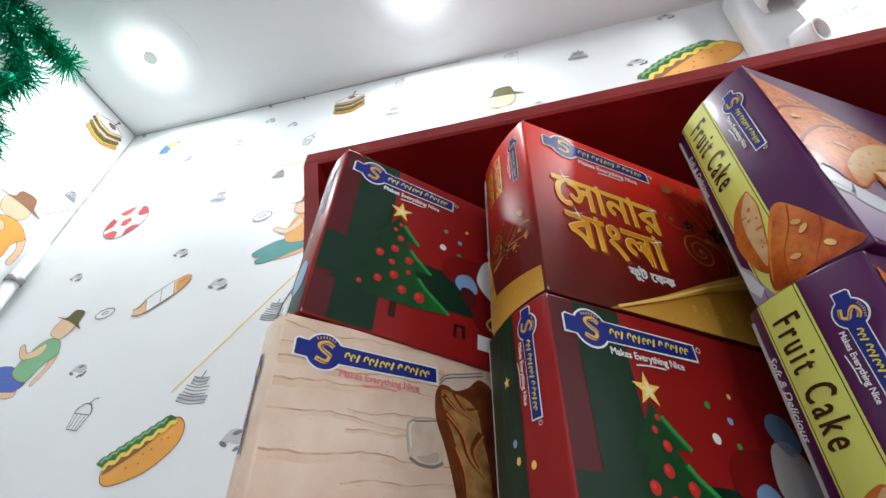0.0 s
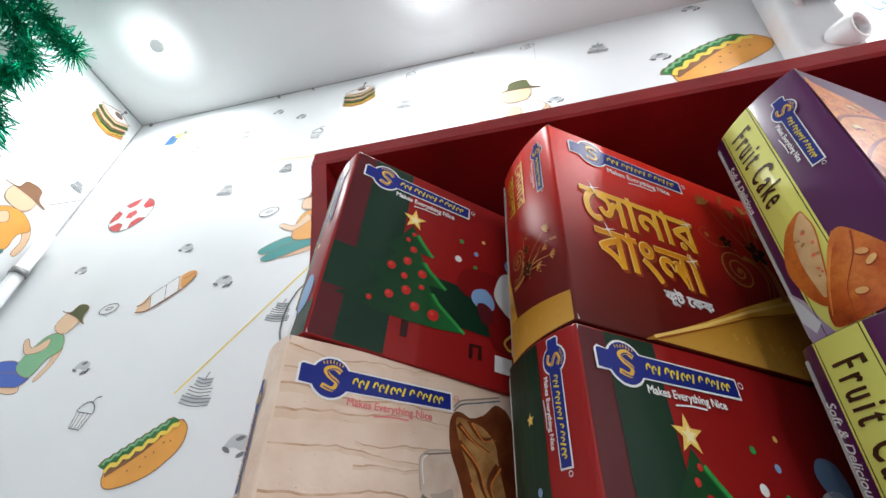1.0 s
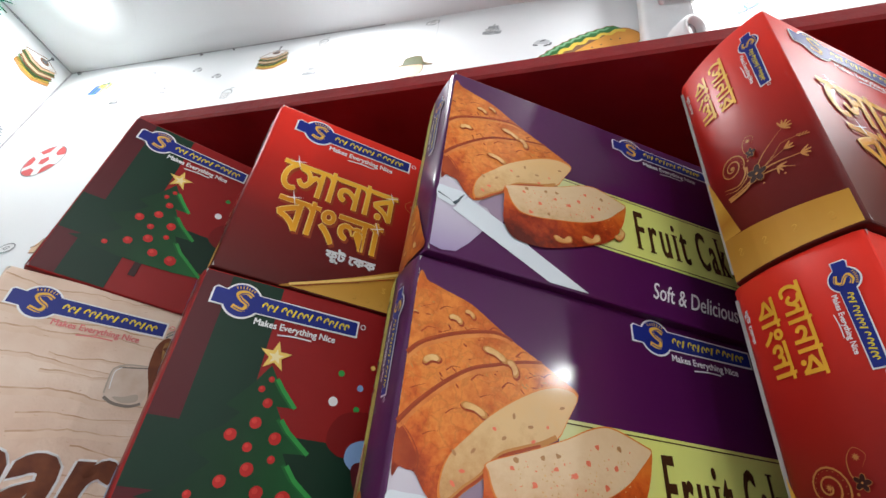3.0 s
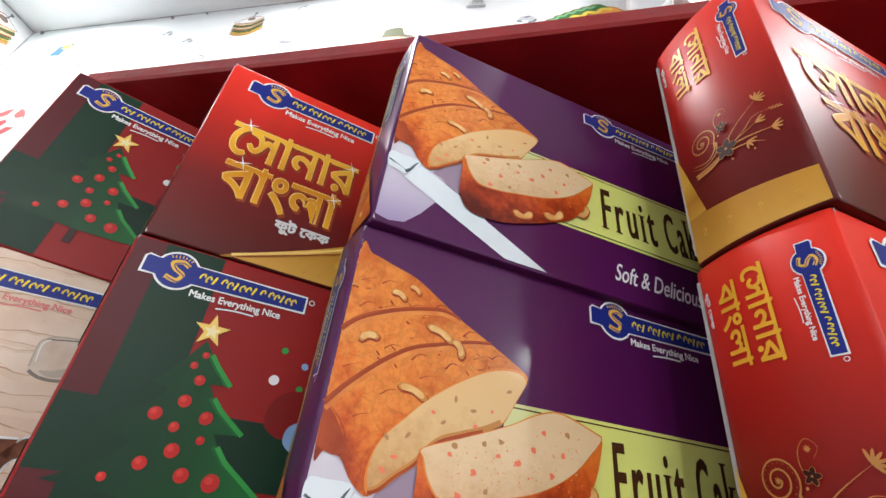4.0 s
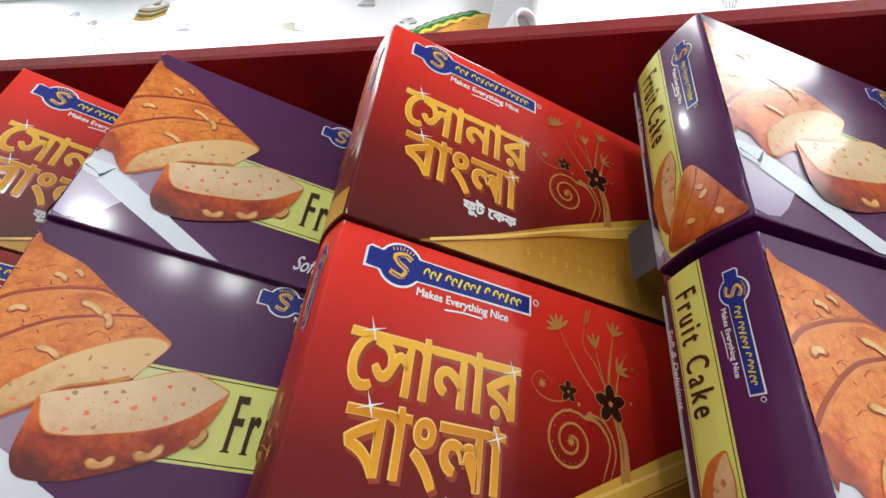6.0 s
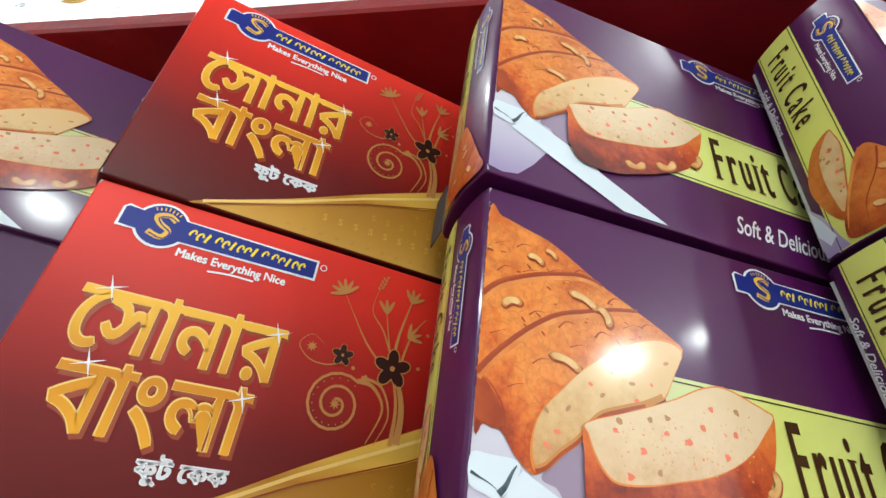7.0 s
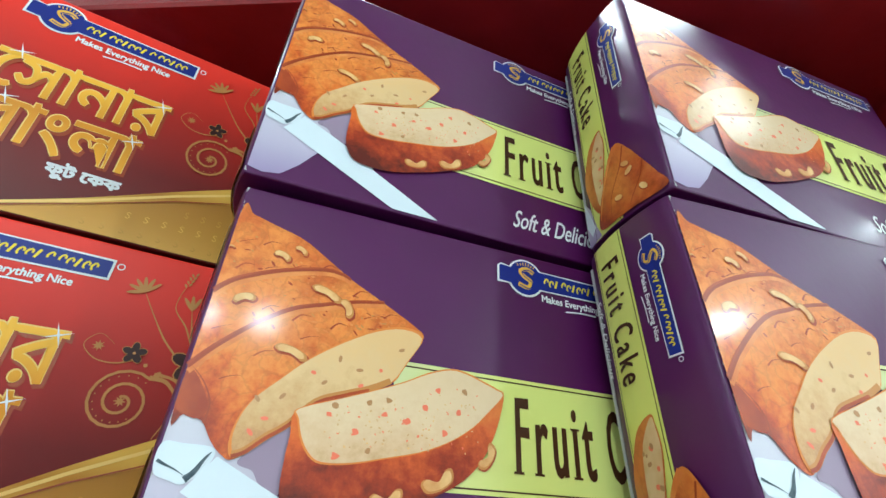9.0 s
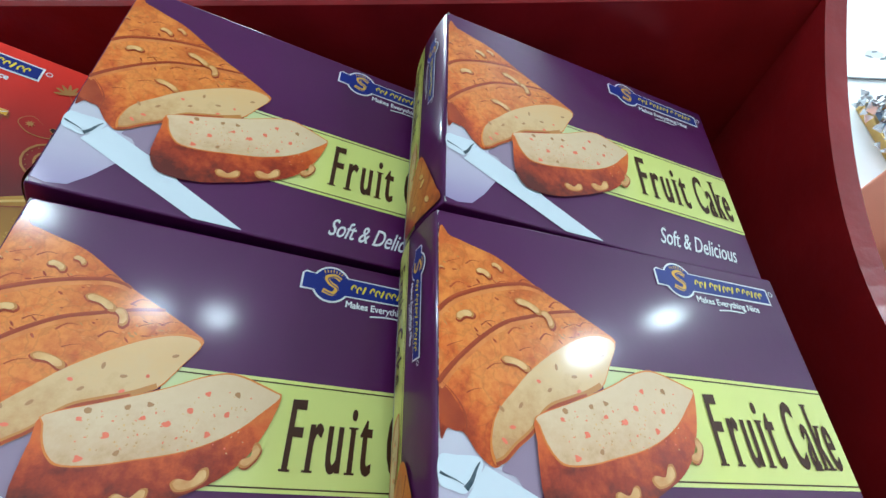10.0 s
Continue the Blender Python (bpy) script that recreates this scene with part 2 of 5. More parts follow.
    def done(self, name, parent, label=""):
        if parent.name.startswith("cake_box") and max(v.co.x for v in self.bm.verts) < 0:
            # a print on the bowed side follows its curve
            for k in range(1, 10):
                bmesh.ops.bisect_plane(self.bm, geom=self.bm.verts[:] + self.bm.edges[:] + self.bm.faces[:], plane_co=(0, BD * k / 10, 0), plane_no=(0, 1, 0))
            for v in self.bm.verts:
                v.co.x -= bow(v.co.y)
        me = bpy.data.meshes.new(name)
        self.bm.to_mesh(me)
        self.bm.free()
        for m in self.mats:
            me.materials.append(m)
        ob = new(name, me)
        ob.parent = parent
        return tagged(ob, label)


INK = 0.00022


def bow(s):
    """How far the side of a filled carton bellies out."""
    t = min(max(s / BD, 0.0), 1.0)
    return 0.0056 * 4 * t * (1 - t)


def carton():
    """The closed carton with softened upright edges and bellied narrow sides."""
    ring_ = [(0.0014, 0.0), (BW - 0.0014, 0.0), (BW - 0.0004, 0.0004)]
    ring_ += [(BW + bow(BD * k / 20), BD * k / 20) for k in range(1, 20)]
    ring_ += [(BW - 0.0014, BD), (0.0014, BD)]
    ring_ += [(-bow(BD * k / 20), BD * k / 20) for k in range(19, 0, -1)]
    ring_ += [(0.0004, 0.0004)]
    bm, loops = bmesh.new(), []
    cx, cy = BW / 2, BD / 2
    for z, inset in ((0.0, 0.0012), (0.0004, 0.0004), (0.0014, 0.0), (BH - 0.0014, 0.0), (BH - 0.0004, 0.0004), (BH, 0.0012)):
        loops.append([bm.verts.new((x + (inset if x < cx else -inset), y + (inset if y < cy else -inset), z)) for x, y in ring_])
    n = len(ring_)
    for p, q in zip(loops, loops[1:]):
        for k in range(n):
            f = bm.faces.new((p[k], p[(k + 1) % n], q[(k + 1) % n], q[k]))
            f.smooth = 2 < k < 22 or 23 < k < n - 1
    bm.faces.new(loops[0][::-1])
    bm.faces.new(loops[-1])
    return bm


def on_front(u, v, layer):
    return (u, -INK * layer, v)


def on_side(s, v, layer):
    return (-INK * layer, s, v)


def turned(place, u0, v0, down=False, size=1.0):
    """A place of its own with its origin at (u0, v0); down: turned to read downwards."""
    if down:
        return lambda a, b, layer: place(u0 - b * size, v0 - a * size, layer)
    return lambda a, b, layer: place(u0 + a * size, v0 + b * size, layer)


VARNISH = 0.36


def ink(name, colour, rough=0.36, coat=0.0, spec=0.20, **more):
    """Satin printing ink; with a coat it lies under a clear varnish."""
    if coat:
        more.setdefault("bump", 0.06), more.setdefault("bump_scale", 110)
    return material(name, colour, rough, coat=coat, coat_rough=0.125, spec=spec, **more)


def ink_ramp(name, axis, stops, rough=0.36, noise_amount=0.0, noise_scale=30.0, coat=0.0, along=None, fine=0.0, spec=0.20, cracks=0.0):
    """Ink that changes along a local axis: stops of (metres, colour)."""
    m = ink(name, stops[0][1], rough, coat, spec)
    n, l = m.node_tree.nodes, m.node_tree.links
    co, sep, rng, ramp = n.new("ShaderNodeTexCoord"), n.new("ShaderNodeSeparateXYZ"), n.new("ShaderNodeMapRange"), n.new("ShaderNodeValToRGB")
    lo, hi = stops[0][0], stops[-1][0]
    rng.inputs["From Min"].default_value, rng.inputs["From Max"].default_value = lo, hi
    l.new(co.outputs["Object"], sep.inputs[0])
    source = sep.outputs["XYZ".index(axis)]
    if along:
        dot = n.new("ShaderNodeVectorMath")
        dot.operation, dot.inputs[1].default_value = "DOT_PRODUCT", along
        l.new(co.outputs["Object"], dot.inputs[0])
        source = dot.outputs["Value"]
    if fine:
        t2, add2 = n.new("ShaderNodeTexNoise"), n.new("ShaderNodeMath")
        t2.inputs["Scale"].default_value, t2.inputs["Detail"].default_value, t2.inputs["Roughness"].default_value = 190.0, 6, 0.7
        add2.operation, add2.inputs[1].default_value = "MULTIPLY_ADD", fine
        l.new(co.outputs["Object"], t2.inputs["Vector"]), l.new(t2.outputs["Fac"], add2.inputs[0]), l.new(source, add2.inputs[2])
        source = add2.outputs[0]
    if noise_amount:
        t, add = n.new("ShaderNodeTexNoise"), n.new("ShaderNodeMath")
        t.inputs["Scale"].default_value, t.inputs["Detail"].default_value = noise_scale, 5
        add.operation = "MULTIPLY_ADD"
        add.inputs[1].default_value = noise_amount
        l.new(co.outputs["Object"], t.inputs["Vector"]), l.new(t.outputs["Fac"], add.inputs[0]), l.new(source, add.inputs[2])
        source = add.outputs[0]
    l.new(source, rng.inputs["Value"]), l.new(rng.outputs[0], ramp.inputs["Fac"])
    e = ramp.color_ramp.elements
    while len(e) < len(stops):
        e.new(0.5)
    for k, (at, c) in enumerate(stops):
        e[k].position, e[k].color = (at - lo) / (hi - lo), (*c, 1)
    skin = ramp.outputs["Color"]
    if cracks:
        warp, cell, edge, tone = n.new("ShaderNodeTexNoise"), n.new("ShaderNodeTexVoronoi"), n.new("ShaderNodeMapRange"), n.new("ShaderNodeMix")
        warp.inputs["Scale"].default_value, warp.inputs["Detail"].default_value = 70.0, 5
        far = n.new("ShaderNodeVectorMath")
        far.operation, far.inputs[1].default_value = "MULTIPLY_ADD", (0.03, 0.03, 0.03)
        l.new(co.outputs["Object"], warp.inputs["Vector"]), l.new(warp.outputs["Color"], far.inputs[0]), l.new(co.outputs["Object"], far.inputs[2])
        cell.feature, cell.inputs["Scale"].default_value = "DISTANCE_TO_EDGE", 85.0
        edge.inputs["From Max"].default_value, edge.inputs["To Min"].default_value, edge.inputs["To Max"].default_value = 0.09, 1.0 - cracks, 1.0
        tone.data_type, tone.blend_type, tone.inputs["Factor"].default_value = "RGBA", "MULTIPLY", 1.0
        l.new(far.outputs[0], cell.inputs["Vector"]), l.new(cell.outputs["Distance"], edge.inputs["Value"])
        l.new(skin, tone.inputs[6]), l.new(edge.outputs[0], tone.inputs[7])
        skin = tone.outputs[2]
    l.new(skin, n["Principled BSDF"].inputs["Base Color"])
    return m


WHITE = ink("white_ink", (0.80, 0.80, 0.80))
BLUE = ink("blue_ink", (0.012, 0.022, 0.20))
YELLOW = ink("yellow_ink", (0.80, 0.62, 0.03))
GOLD_S = ink("gold_ink", (0.78, 0.45, 0.06))
GOLD = ink_ramp("gold_lettering", "Z", [(0.0, (0.55, 0.20, 0.008)), (0.05, (0.80, 0.38, 0.02)), (0.085, (0.62, 0.24, 0.01)), (0.12, (0.85, 0.45, 0.04))])
GOLD_EDGE = ink("gold_edge", (0.82, 0.55, 0.16))
BROWN_INK = ink("brown_ink", (0.060, 0.022, 0.008))
PURPLE = ink("purple_ink", (0.078, 0.0060, 0.074), 0.40, spec=0.24, vary=0.10, scale=8, coat=VARNISH)
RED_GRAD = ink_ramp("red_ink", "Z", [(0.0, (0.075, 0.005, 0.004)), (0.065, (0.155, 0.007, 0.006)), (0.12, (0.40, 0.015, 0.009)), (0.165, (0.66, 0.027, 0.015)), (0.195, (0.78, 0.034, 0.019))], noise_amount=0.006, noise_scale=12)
GOLD_LEAF = ink_ramp("gold_leaf", "Z", [(0.0, (0.62, 0.33, 0.06)), (0.025, (0.50, 0.24, 0.03)), (0.06, (0.36, 0.15, 0.015))], noise_amount=0.006)
GOLD_ROLL = ink_ramp("gold_roll", "Z", [(0.0, (0.30, 0.12, 0.01)), (0.02, (0.75, 0.45, 0.08)), (0.045, (0.45, 0.19, 0.015)), (0.06, (0.70, 0.40, 0.06))])
FILIGREE = ink("filigree_ink", (0.50, 0.22, 0.06))
BLOSSOM = ink("blossom_ink", (0.035, 0.008, 0.006))
MAROON = ink("maroon_ink", (0.090, 0.010, 0.014), vary=0.1, scale=9, spec=0.20, rough=0.40)
XRED = ink("crimson_ink", (0.29, 0.010, 0.010), vary=0.1, scale=9, spec=0.20, rough=0.40)
GREEN_BAND = ink("dark_green_ink", (0.0055, 0.030, 0.015), vary=0.12, scale=9, spec=0.20, rough=0.40)
TREE = ink_ramp("tree_green", "X", [(0.02, (0.0045, 0.026, 0.012)), (0.06, (0.006, 0.042, 0.014)), (0.09, (0.008, 0.075, 0.020)), (0.14, (0.016, 0.18, 0.040))])
TREE_LIGHT = ink("tree_light", (0.03, 0.30, 0.06))
TREE_MID = ink("tree_mid", (0.012, 0.13, 0.03))
BALL_LIGHT = ink("ball_light", (0.62, 0.05, 0.04))
STAR_LIGHT = ink("star_light", (0.88, 0.74, 0.42))
CRIMSON_DARK = ink("dark_crimson", (0.19, 0.007, 0.007))
BALL_RED = ink("ball_red", (0.50, 0.022, 0.018))
STAR = ink("star_gold", (0.85, 0.58, 0.14))
SKY_BLUE = ink("pale_blue_ink", (0.22, 0.36, 0.60))
LOAF = ink_ramp("loaf_crust", "Z", [(0.174, (0.10, 0.010, 0.003)), (0.212, (0.26, 0.028, 0.005)), (0.243, (0.48, 0.072, 0.009)), (0.270, (0.65, 0.145, 0.016)), (0.302, (0.76, 0.250, 0.042)), (0.345, (0.58, 0.130, 0.016))], noise_amount=0.24, noise_scale=24, along=(0.40, 0, 0.92), fine=0.105, cracks=0.16, coat=VARNISH)
LOAF_SIDE = ink_ramp("loaf_crust_side", "Z", [(0.085, (0.20, 0.024, 0.004)), (0.125, (0.46, 0.085, 0.012)), (0.165, (0.62, 0.18, 0.03)), (0.22, (0.50, 0.10, 0.015))], noise_amount=0.16, noise_scale=45, fine=0.06, cracks=0.12, coat=VARNISH)
LOAF_LOW = ink("loaf_low", (0.42, 0.070, 0.012), colour2=(0.30, 0.038, 0.007), scale=60, coat=VARNISH)
CRUMB_SIDE = ink("side_crumb", (0.72, 0.50, 0.26), colour2=(0.60, 0.36, 0.15), scale=80, coat=VARNISH)
CRUST = ink_ramp("slice_crust", "Z", [(0.108, (0.10, 0.009, 0.003)), (0.135, (0.34, 0.036, 0.006)), (0.158, (0.60, 0.105, 0.013)), (0.182, (0.70, 0.18, 0.024))], noise_amount=0.10, noise_scale=40, fine=0.06, coat=VARNISH)
CRUST_LIP = ink("crust_lip", (0.74, 0.27, 0.06), colour2=(0.60, 0.16, 0.03), scale=70, coat=VARNISH)
CRUST_RIM = ink("crust_rim", (0.68, 0.22, 0.035), coat=VARNISH)
CUT = ink("cut_line", (0.30, 0.045, 0.009), coat=VARNISH)
CRUMB = ink_ramp("cake_crumb", "Z", [(0.085, (0.50, 0.28, 0.11)), (0.112, (0.67, 0.45, 0.25)), (0.140, (0.74, 0.55, 0.330)), (0.170, (0.71, 0.51, 0.29))], noise_amount=0.045, noise_scale=70, fine=0.06, coat=VARNISH)
CRUMB_SHADE = ink_ramp("cake_crumb_shaded", "Z", [(0.090, (0.34, 0.12, 0.04)), (0.118, (0.58, 0.33, 0.13)), (0.148, (0.70, 0.47, 0.22)), (0.170, (0.72, 0.46, 0.20))], noise_amount=0.045, noise_scale=70, fine=0.06, coat=VARNISH)
NUT_DARK = ink("nut_shade", (0.52, 0.22, 0.05), coat=VARNISH)
NUT = ink("nut", (0.78, 0.50, 0.20), colour2=(0.62, 0.30, 0.09), scale=90, coat=VARNISH)
CANDY = ink("candied_fruit", (0.80, 0.19, 0.10), coat=VARNISH)
RAISIN = ink("raisin", (0.44, 0.22, 0.085), coat=VARNISH)
CLOTH = ink_ramp("table_cloth", "Z", [(0.0, (0.30, 0.23, 0.40)), (0.03, (0.48, 0.43, 0.54)), (0.07, (0.60, 0.58, 0.63))], coat=VARNISH)
CLOTH_SHADE = ink("cloth_shade", (0.30, 0.22, 0.30), coat=VARNISH)
BLADE = ink("knife_blade", (0.66, 0.72, 0.76), coat=VARNISH)
STEEL_DARK = ink("knife_handle", (0.035, 0.055, 0.070), colour2=(0.14, 0.18, 0.20), scale=160)
BAND = ink_ramp("lime_band", "X", [(0.10, (0.60, 0.62, 0.30)), (0.17, (0.72, 0.76, 0.20)), (0.28, (0.74, 0.78, 0.24))], coat=VARNISH)
BAND_SIDE = ink("lime_band_side", (0.72, 0.74, 0.17), coat=VARNISH)
FLAP = material("grey_board", (0.060, 0.064, 0.072), 0.6, vary=0.25, scale=60)
CARD = material("raw_card", (0.42, 0.41, 0.40), 0.7, vary=0.12, scale=40)
MARBLE_PAPER = ink("beige_paper", (0.78, 0.62, 0.50), colour2=(0.68, 0.49, 0.37), scale=22, bump=0.35, bump_scale=220)
GRAIN = ink("grain_line", (0.66, 0.46, 0.33), colour2=(0.46, 0.26, 0.15), scale=70)
GRAIN_PALE = ink("grain_pale", (0.68, 0.49, 0.36), colour2=(0.74, 0.56, 0.43), scale=60)
GLASS_EDGE = ink("glass_edge", (0.46, 0.38, 0.31))
CHOCO = ink("chocolate_cake", (0.10, 0.022, 0.008), colour2=(0.19, 0.05, 0.015), scale=60)
PALE_CAKE = ink("pale_cake", (0.46, 0.26, 0.09), colour2=(0.24, 0.10, 0.03), scale=70)
GLASS_INK = ink("glass_picture", (0.58, 0.43, 0.33), colour2=(0.66, 0.54, 0.45), scale=60)
GLASS_RIM = ink("glass_rim", (0.22, 0.18, 0.15))
PINK = ink("pink_ink", (0.70, 0.20, 0.20))


def maker_label(place, parent, base, width, tag=WHITE, reads="bars"):
    """The maker's blue label: a roundel and a bar with a white rim, plain strokes for its words, and the small line below."""
    a = Art(place, base)
    w = width

    def outline(g):
        r = 0.118 * w + g
        arc = [(0.185 * w + r * math.cos(radians(d)), r * math.sin(radians(d))) for d in range(152, 27, -12)]
        low = [(x, -y) for x, y in arc[::-1]]
        return [(-g, -0.050 * w - g), (-g, 0.050 * w), (0.012 * w, 0.060 * w + g), *arc, (w + g, 0.052 * w + g), (w + g, -0.052 * w - g), *low]

    a.face(outline(0.013 * w), WHITE, 1)
    a.face(outline(0), BLUE, 2)
    s = [(0.243, 0.040), (0.20, 0.064), (0.150, 0.044), (0.172, 0.010), (0.222, -0.022), (0.20, -0.066), (0.132, -0.050)]
    a.stroke(smooth([(x * w, y * w) for x, y in s], False, 4), 0.030 * w, GOLD_S, 3)
    a.stroke(smooth([((x + 0.010) * w, (y - 0.006) * w) for x, y in s], False, 4), 0.007 * w, BLUE, 4)
    for k in range(7):
        x = 0.135 + 0.018 * k
        a.stroke([(x * w, 0.076 * w + 0.004 * w * (3 - abs(k - 3))), ((x + 0.003 * (k - 3)) * w, 0.092 * w + 0.006 * w * (3 - abs(k - 3)))], 0.007 * w, GOLD_S, 3)
    x, rnd = 0.335, random.Random(4)
    for word in (3, 6, 1, 5):
        for k in range(word):
            h = 0.026 if k else 0.036
            if k % 3 == 2:
                a.stroke([((x - 0.010) * w, -0.028 * w), ((x + 0.008) * w, h * w)], 0.014 * w, YELLOW, 3)
            else:
                ring = [((x + 0.002 + 0.013 * math.cos(q) + 0.006 * math.sin(q)) * w, (-0.004 + 0.022 * math.sin(q) + (0.008 if not k else 0)) * w) for q in [i * math.pi / 4 for i in range(rnd.choice((6, 7)))]]
                a.stroke(ring, 0.011 * w, YELLOW, 3)
            x += 0.0385
        x += 0.016
    a.done("maker_label", parent, "blue and gold maker's label with a white rim")
    t = Art(place, base)
    t.word("Makes Everything Nice", (0.30 * w, -0.155 * w, 0.86 * w, -0.095 * w), tag, 1, bold=0.004 * w)
    t.stroke(smooth([(0.47 * w, -0.178 * w), (0.58 * w, -0.165 * w), (0.70 * w, -0.166 * w)], False, 3), 0.010 * w, tag, 1)
    t.done("motto", parent)
    t = Art(place, base)
    t.stroke([(1.045 * w + 0.018 * w * math.cos(k), 0.03 * w + 0.018 * w * math.sin(k)) for k in [i * math.pi / 5 for i in range(10)]], 0.006 * w, tag, 1, closed=True)
    t.done("ring_mark", parent)


def box_shell(name, mat, label):
    """The carton: a body with softened edges, a pale flap seam down the rear of its side."""
    thing = new(name)
    tagged(thing, label, "box", "cake boxes on the shelf")
    part("carton", carton(), mat, thing)
    part("side_flap", block(-0.0006, 0.0, BD - 0.0022, BD, 0.008, BH - 0.008), CARD, thing, "pale raw card edge of the side flap")
    for d, v in ((0.005, 0.0), (-0.005, BH)):
        a = Art(on_front, 1)
        a.face([(0.0008, v + d), (0.0022, v + d * 0.2), (0.0008, v + d * 0.2)], CARD, 1)
        a.done("worn_corner", thing, "white worn corner of the carton")
    if mat is not PURPLE:
        return thing
    a, rnd = Art(on_front, 1), random.Random(17)
    for _ in range(26):
        v, w, h = rnd.uniform(0.02, BH - 0.012), rnd.uniform(0.0003, 0.0009), rnd.uniform(0.0006, 0.0028)
        a.face([(0.0014, v), (0.0014 + w, v + h * 0.4), (0.0014 + w * 0.6, v + h), (0.0014, v + h)], CARD, 1)
    a.done("worn_edge", thing, "white scuffs along the upright edge")
    return thing


# ---- the fruit cake carton ----
def crumbs(a, centre, spread, count, seed, layer, red=0.6):
    rnd = random.Random(seed)
    for _ in range(count):
        u, v = centre[0] + rnd.uniform(-1, 1) * spread[0], centre[1] + rnd.uniform(-1, 1) * spread[1]
        a.disc(u, v, rnd.uniform(0.0009, 0.0022), CANDY if rnd.random() < red else RAISIN, layer, rnd.uniform(0.0008, 0.0014), rnd.uniform(0, 180), 7)


def serifs(a, rim, box, mat, layer):
    """Thin slab feet where the straight stems of a letter end."""
    u0, v0, u1, v1 = box
    top = max(y for _, y in rim)
    for level in (min(y for _, y in rim), top):
        ends = sorted(x for x, y in rim if abs(y - level) < 0.004)
        groups = []
        for x in ends:
            if groups and x - groups[-1][-1] < 0.10:
                groups[-1].append(x)
            else:
                groups.append([x])
        for g in groups:
            if 0.012 < g[-1] - g[0] < 0.14 and len(g) < 5:
                lo, hi, v = u0 + g[0] * (u1 - u0) - 0.0020, u0 + g[-1] * (u1 - u0) + 0.0020, v0 + level * (v1 - v0)
                a.rect(lo, v - 0.0007, hi, v + 0.0005, mat, layer)


def fruit_box(label):
    t = box_shell("cake_box", PURPLE, label)
    a = Art(on_front)
    a.face([(0.0015, 0.080), (0.060, 0.062), (0.0500, 0.0454), (0.0375, 0.0278), (0.0290, 0.0150), (0.0198, 0.0050), (0.0100, 0.0030), (0.0015, 0.0050)], CLOTH, 1)
    a.blob([(0.0330, 0.0535), (0.0460, 0.0660), (0.0560, 0.0720), (0.0540, 0.0450), (0.0505, 0.0400), (0.0440, 0.0450), (0.0400, 0.0500)], CLOTH_SHADE, 2)
    a.done("cloth_picture", t, "printed pale lilac cloth")
    a = Art(on_front)
    a.rect(0.100, 0.0475, BW - 0.0015, 0.1095, BAND, 2)
    a.done("title_band", t, "lime yellow title band")
    for v in (0.0500, 0.1070):
        a = Art(on_front)
        a.rect(0.100, v - 0.0004, BW - 0.0015, v + 0.0004, BROWN_INK, 3)
        a.done("band_line", t)
    for body, u0, u1 in (("Fruit", 0.1728, 0.2240), ("Cake", 0.2345, 0.2735)):
        for k, solid in enumerate(letters(body, 0.0, 1.25)):
            a = Art(on_front)
            a.letter(solid, (u0, 0.0590, u1, 0.0985), BROWN_INK, 4 + 0.04 * k, 0.0012)
            serifs(a, solid[0], (u0, 0.0590, u1, 0.0985), BROWN_INK, 5 + 0.04 * k)
            a.done("title_letter", t, "tall dark brown title letter")
    a = Art(on_front)
    a.word("Soft & Delicious", (0.1785, 0.0150, 0.2600, 0.0300), WHITE, 2, 0.45, bold=0.0004)
    a.done("subtitle", t, "white slanted lettering")
    a = Art(on_front)
    a.face([(0.0140, 0.0400), (0.0245, 0.0545), (0.0521, 0.0412), (0.0700, 0.0330), (0.0748, 0.0268), (0.1214, 0.0018), (0.0900, 0.0018)], BLADE, 3)
    a.face(smooth([(0.0016, 0.0580), (0.0100, 0.0585), (0.0225, 0.0575), (0.0215, 0.0500), (0.0145, 0.0430), (0.0080, 0.0440), (0.0016, 0.0470)]), BLADE, 3.3)
    a.stroke(smooth([(0.0018, 0.0512), (0.0050, 0.0498), (0.0090, 0.0484), (0.0135, 0.0462)], False), 0.0014, STEEL_DARK, 4, taper=True)
    a.stroke(smooth([(0.0142, 0.0446), (0.0172, 0.0480), (0.0196, 0.0528), (0.0218, 0.0560)], False), 0.0030, STEEL_DARK, 4.2, taper=True)
    a.done("knife_picture", t, "printed steel cake knife")
    a = Art(on_front)
    loaf = [(0.0015, 0.1775), (0.0090, 0.1785), (0.0220, 0.1748), (0.0380, 0.1700), (0.0524, 0.1615), (0.0684, 0.1513), (0.0824, 0.1442), (0.0963, 0.1370), (0.1084, 0.1304), (0.1146, 0.1250), (0.1092, 0.1137), (0.1036, 0.1035),
            (0.0990, 0.0969), (0.0840, 0.0906), (0.0689, 0.0857), (0.0543, 0.0740), (0.0421, 0.0623), (0.0313, 0.0540), (0.0261, 0.0550), (0.0202, 0.0601), (0.0153, 0.0669), (0.0124, 0.0688), (0.0060, 0.0700), (0.0015, 0.0735)]
    a.face([p for p in smooth(loaf) if p[0] > 0.0014], LOAF, 4)
    a.blob([(0.0018, 0.0740), (0.0060, 0.0702), (0.0122, 0.0690), (0.0150, 0.0740), (0.0100, 0.0830), (0.0050, 0.0890), (0.0018, 0.0900)], LOAF_LOW, 4.3)
    a.stroke(smooth([(0.0150, 0.0672), (0.0152, 0.0760), (0.0100, 0.0850), (0.0018, 0.0925)], False), 0.0011, CUT, 4.6, taper=True)
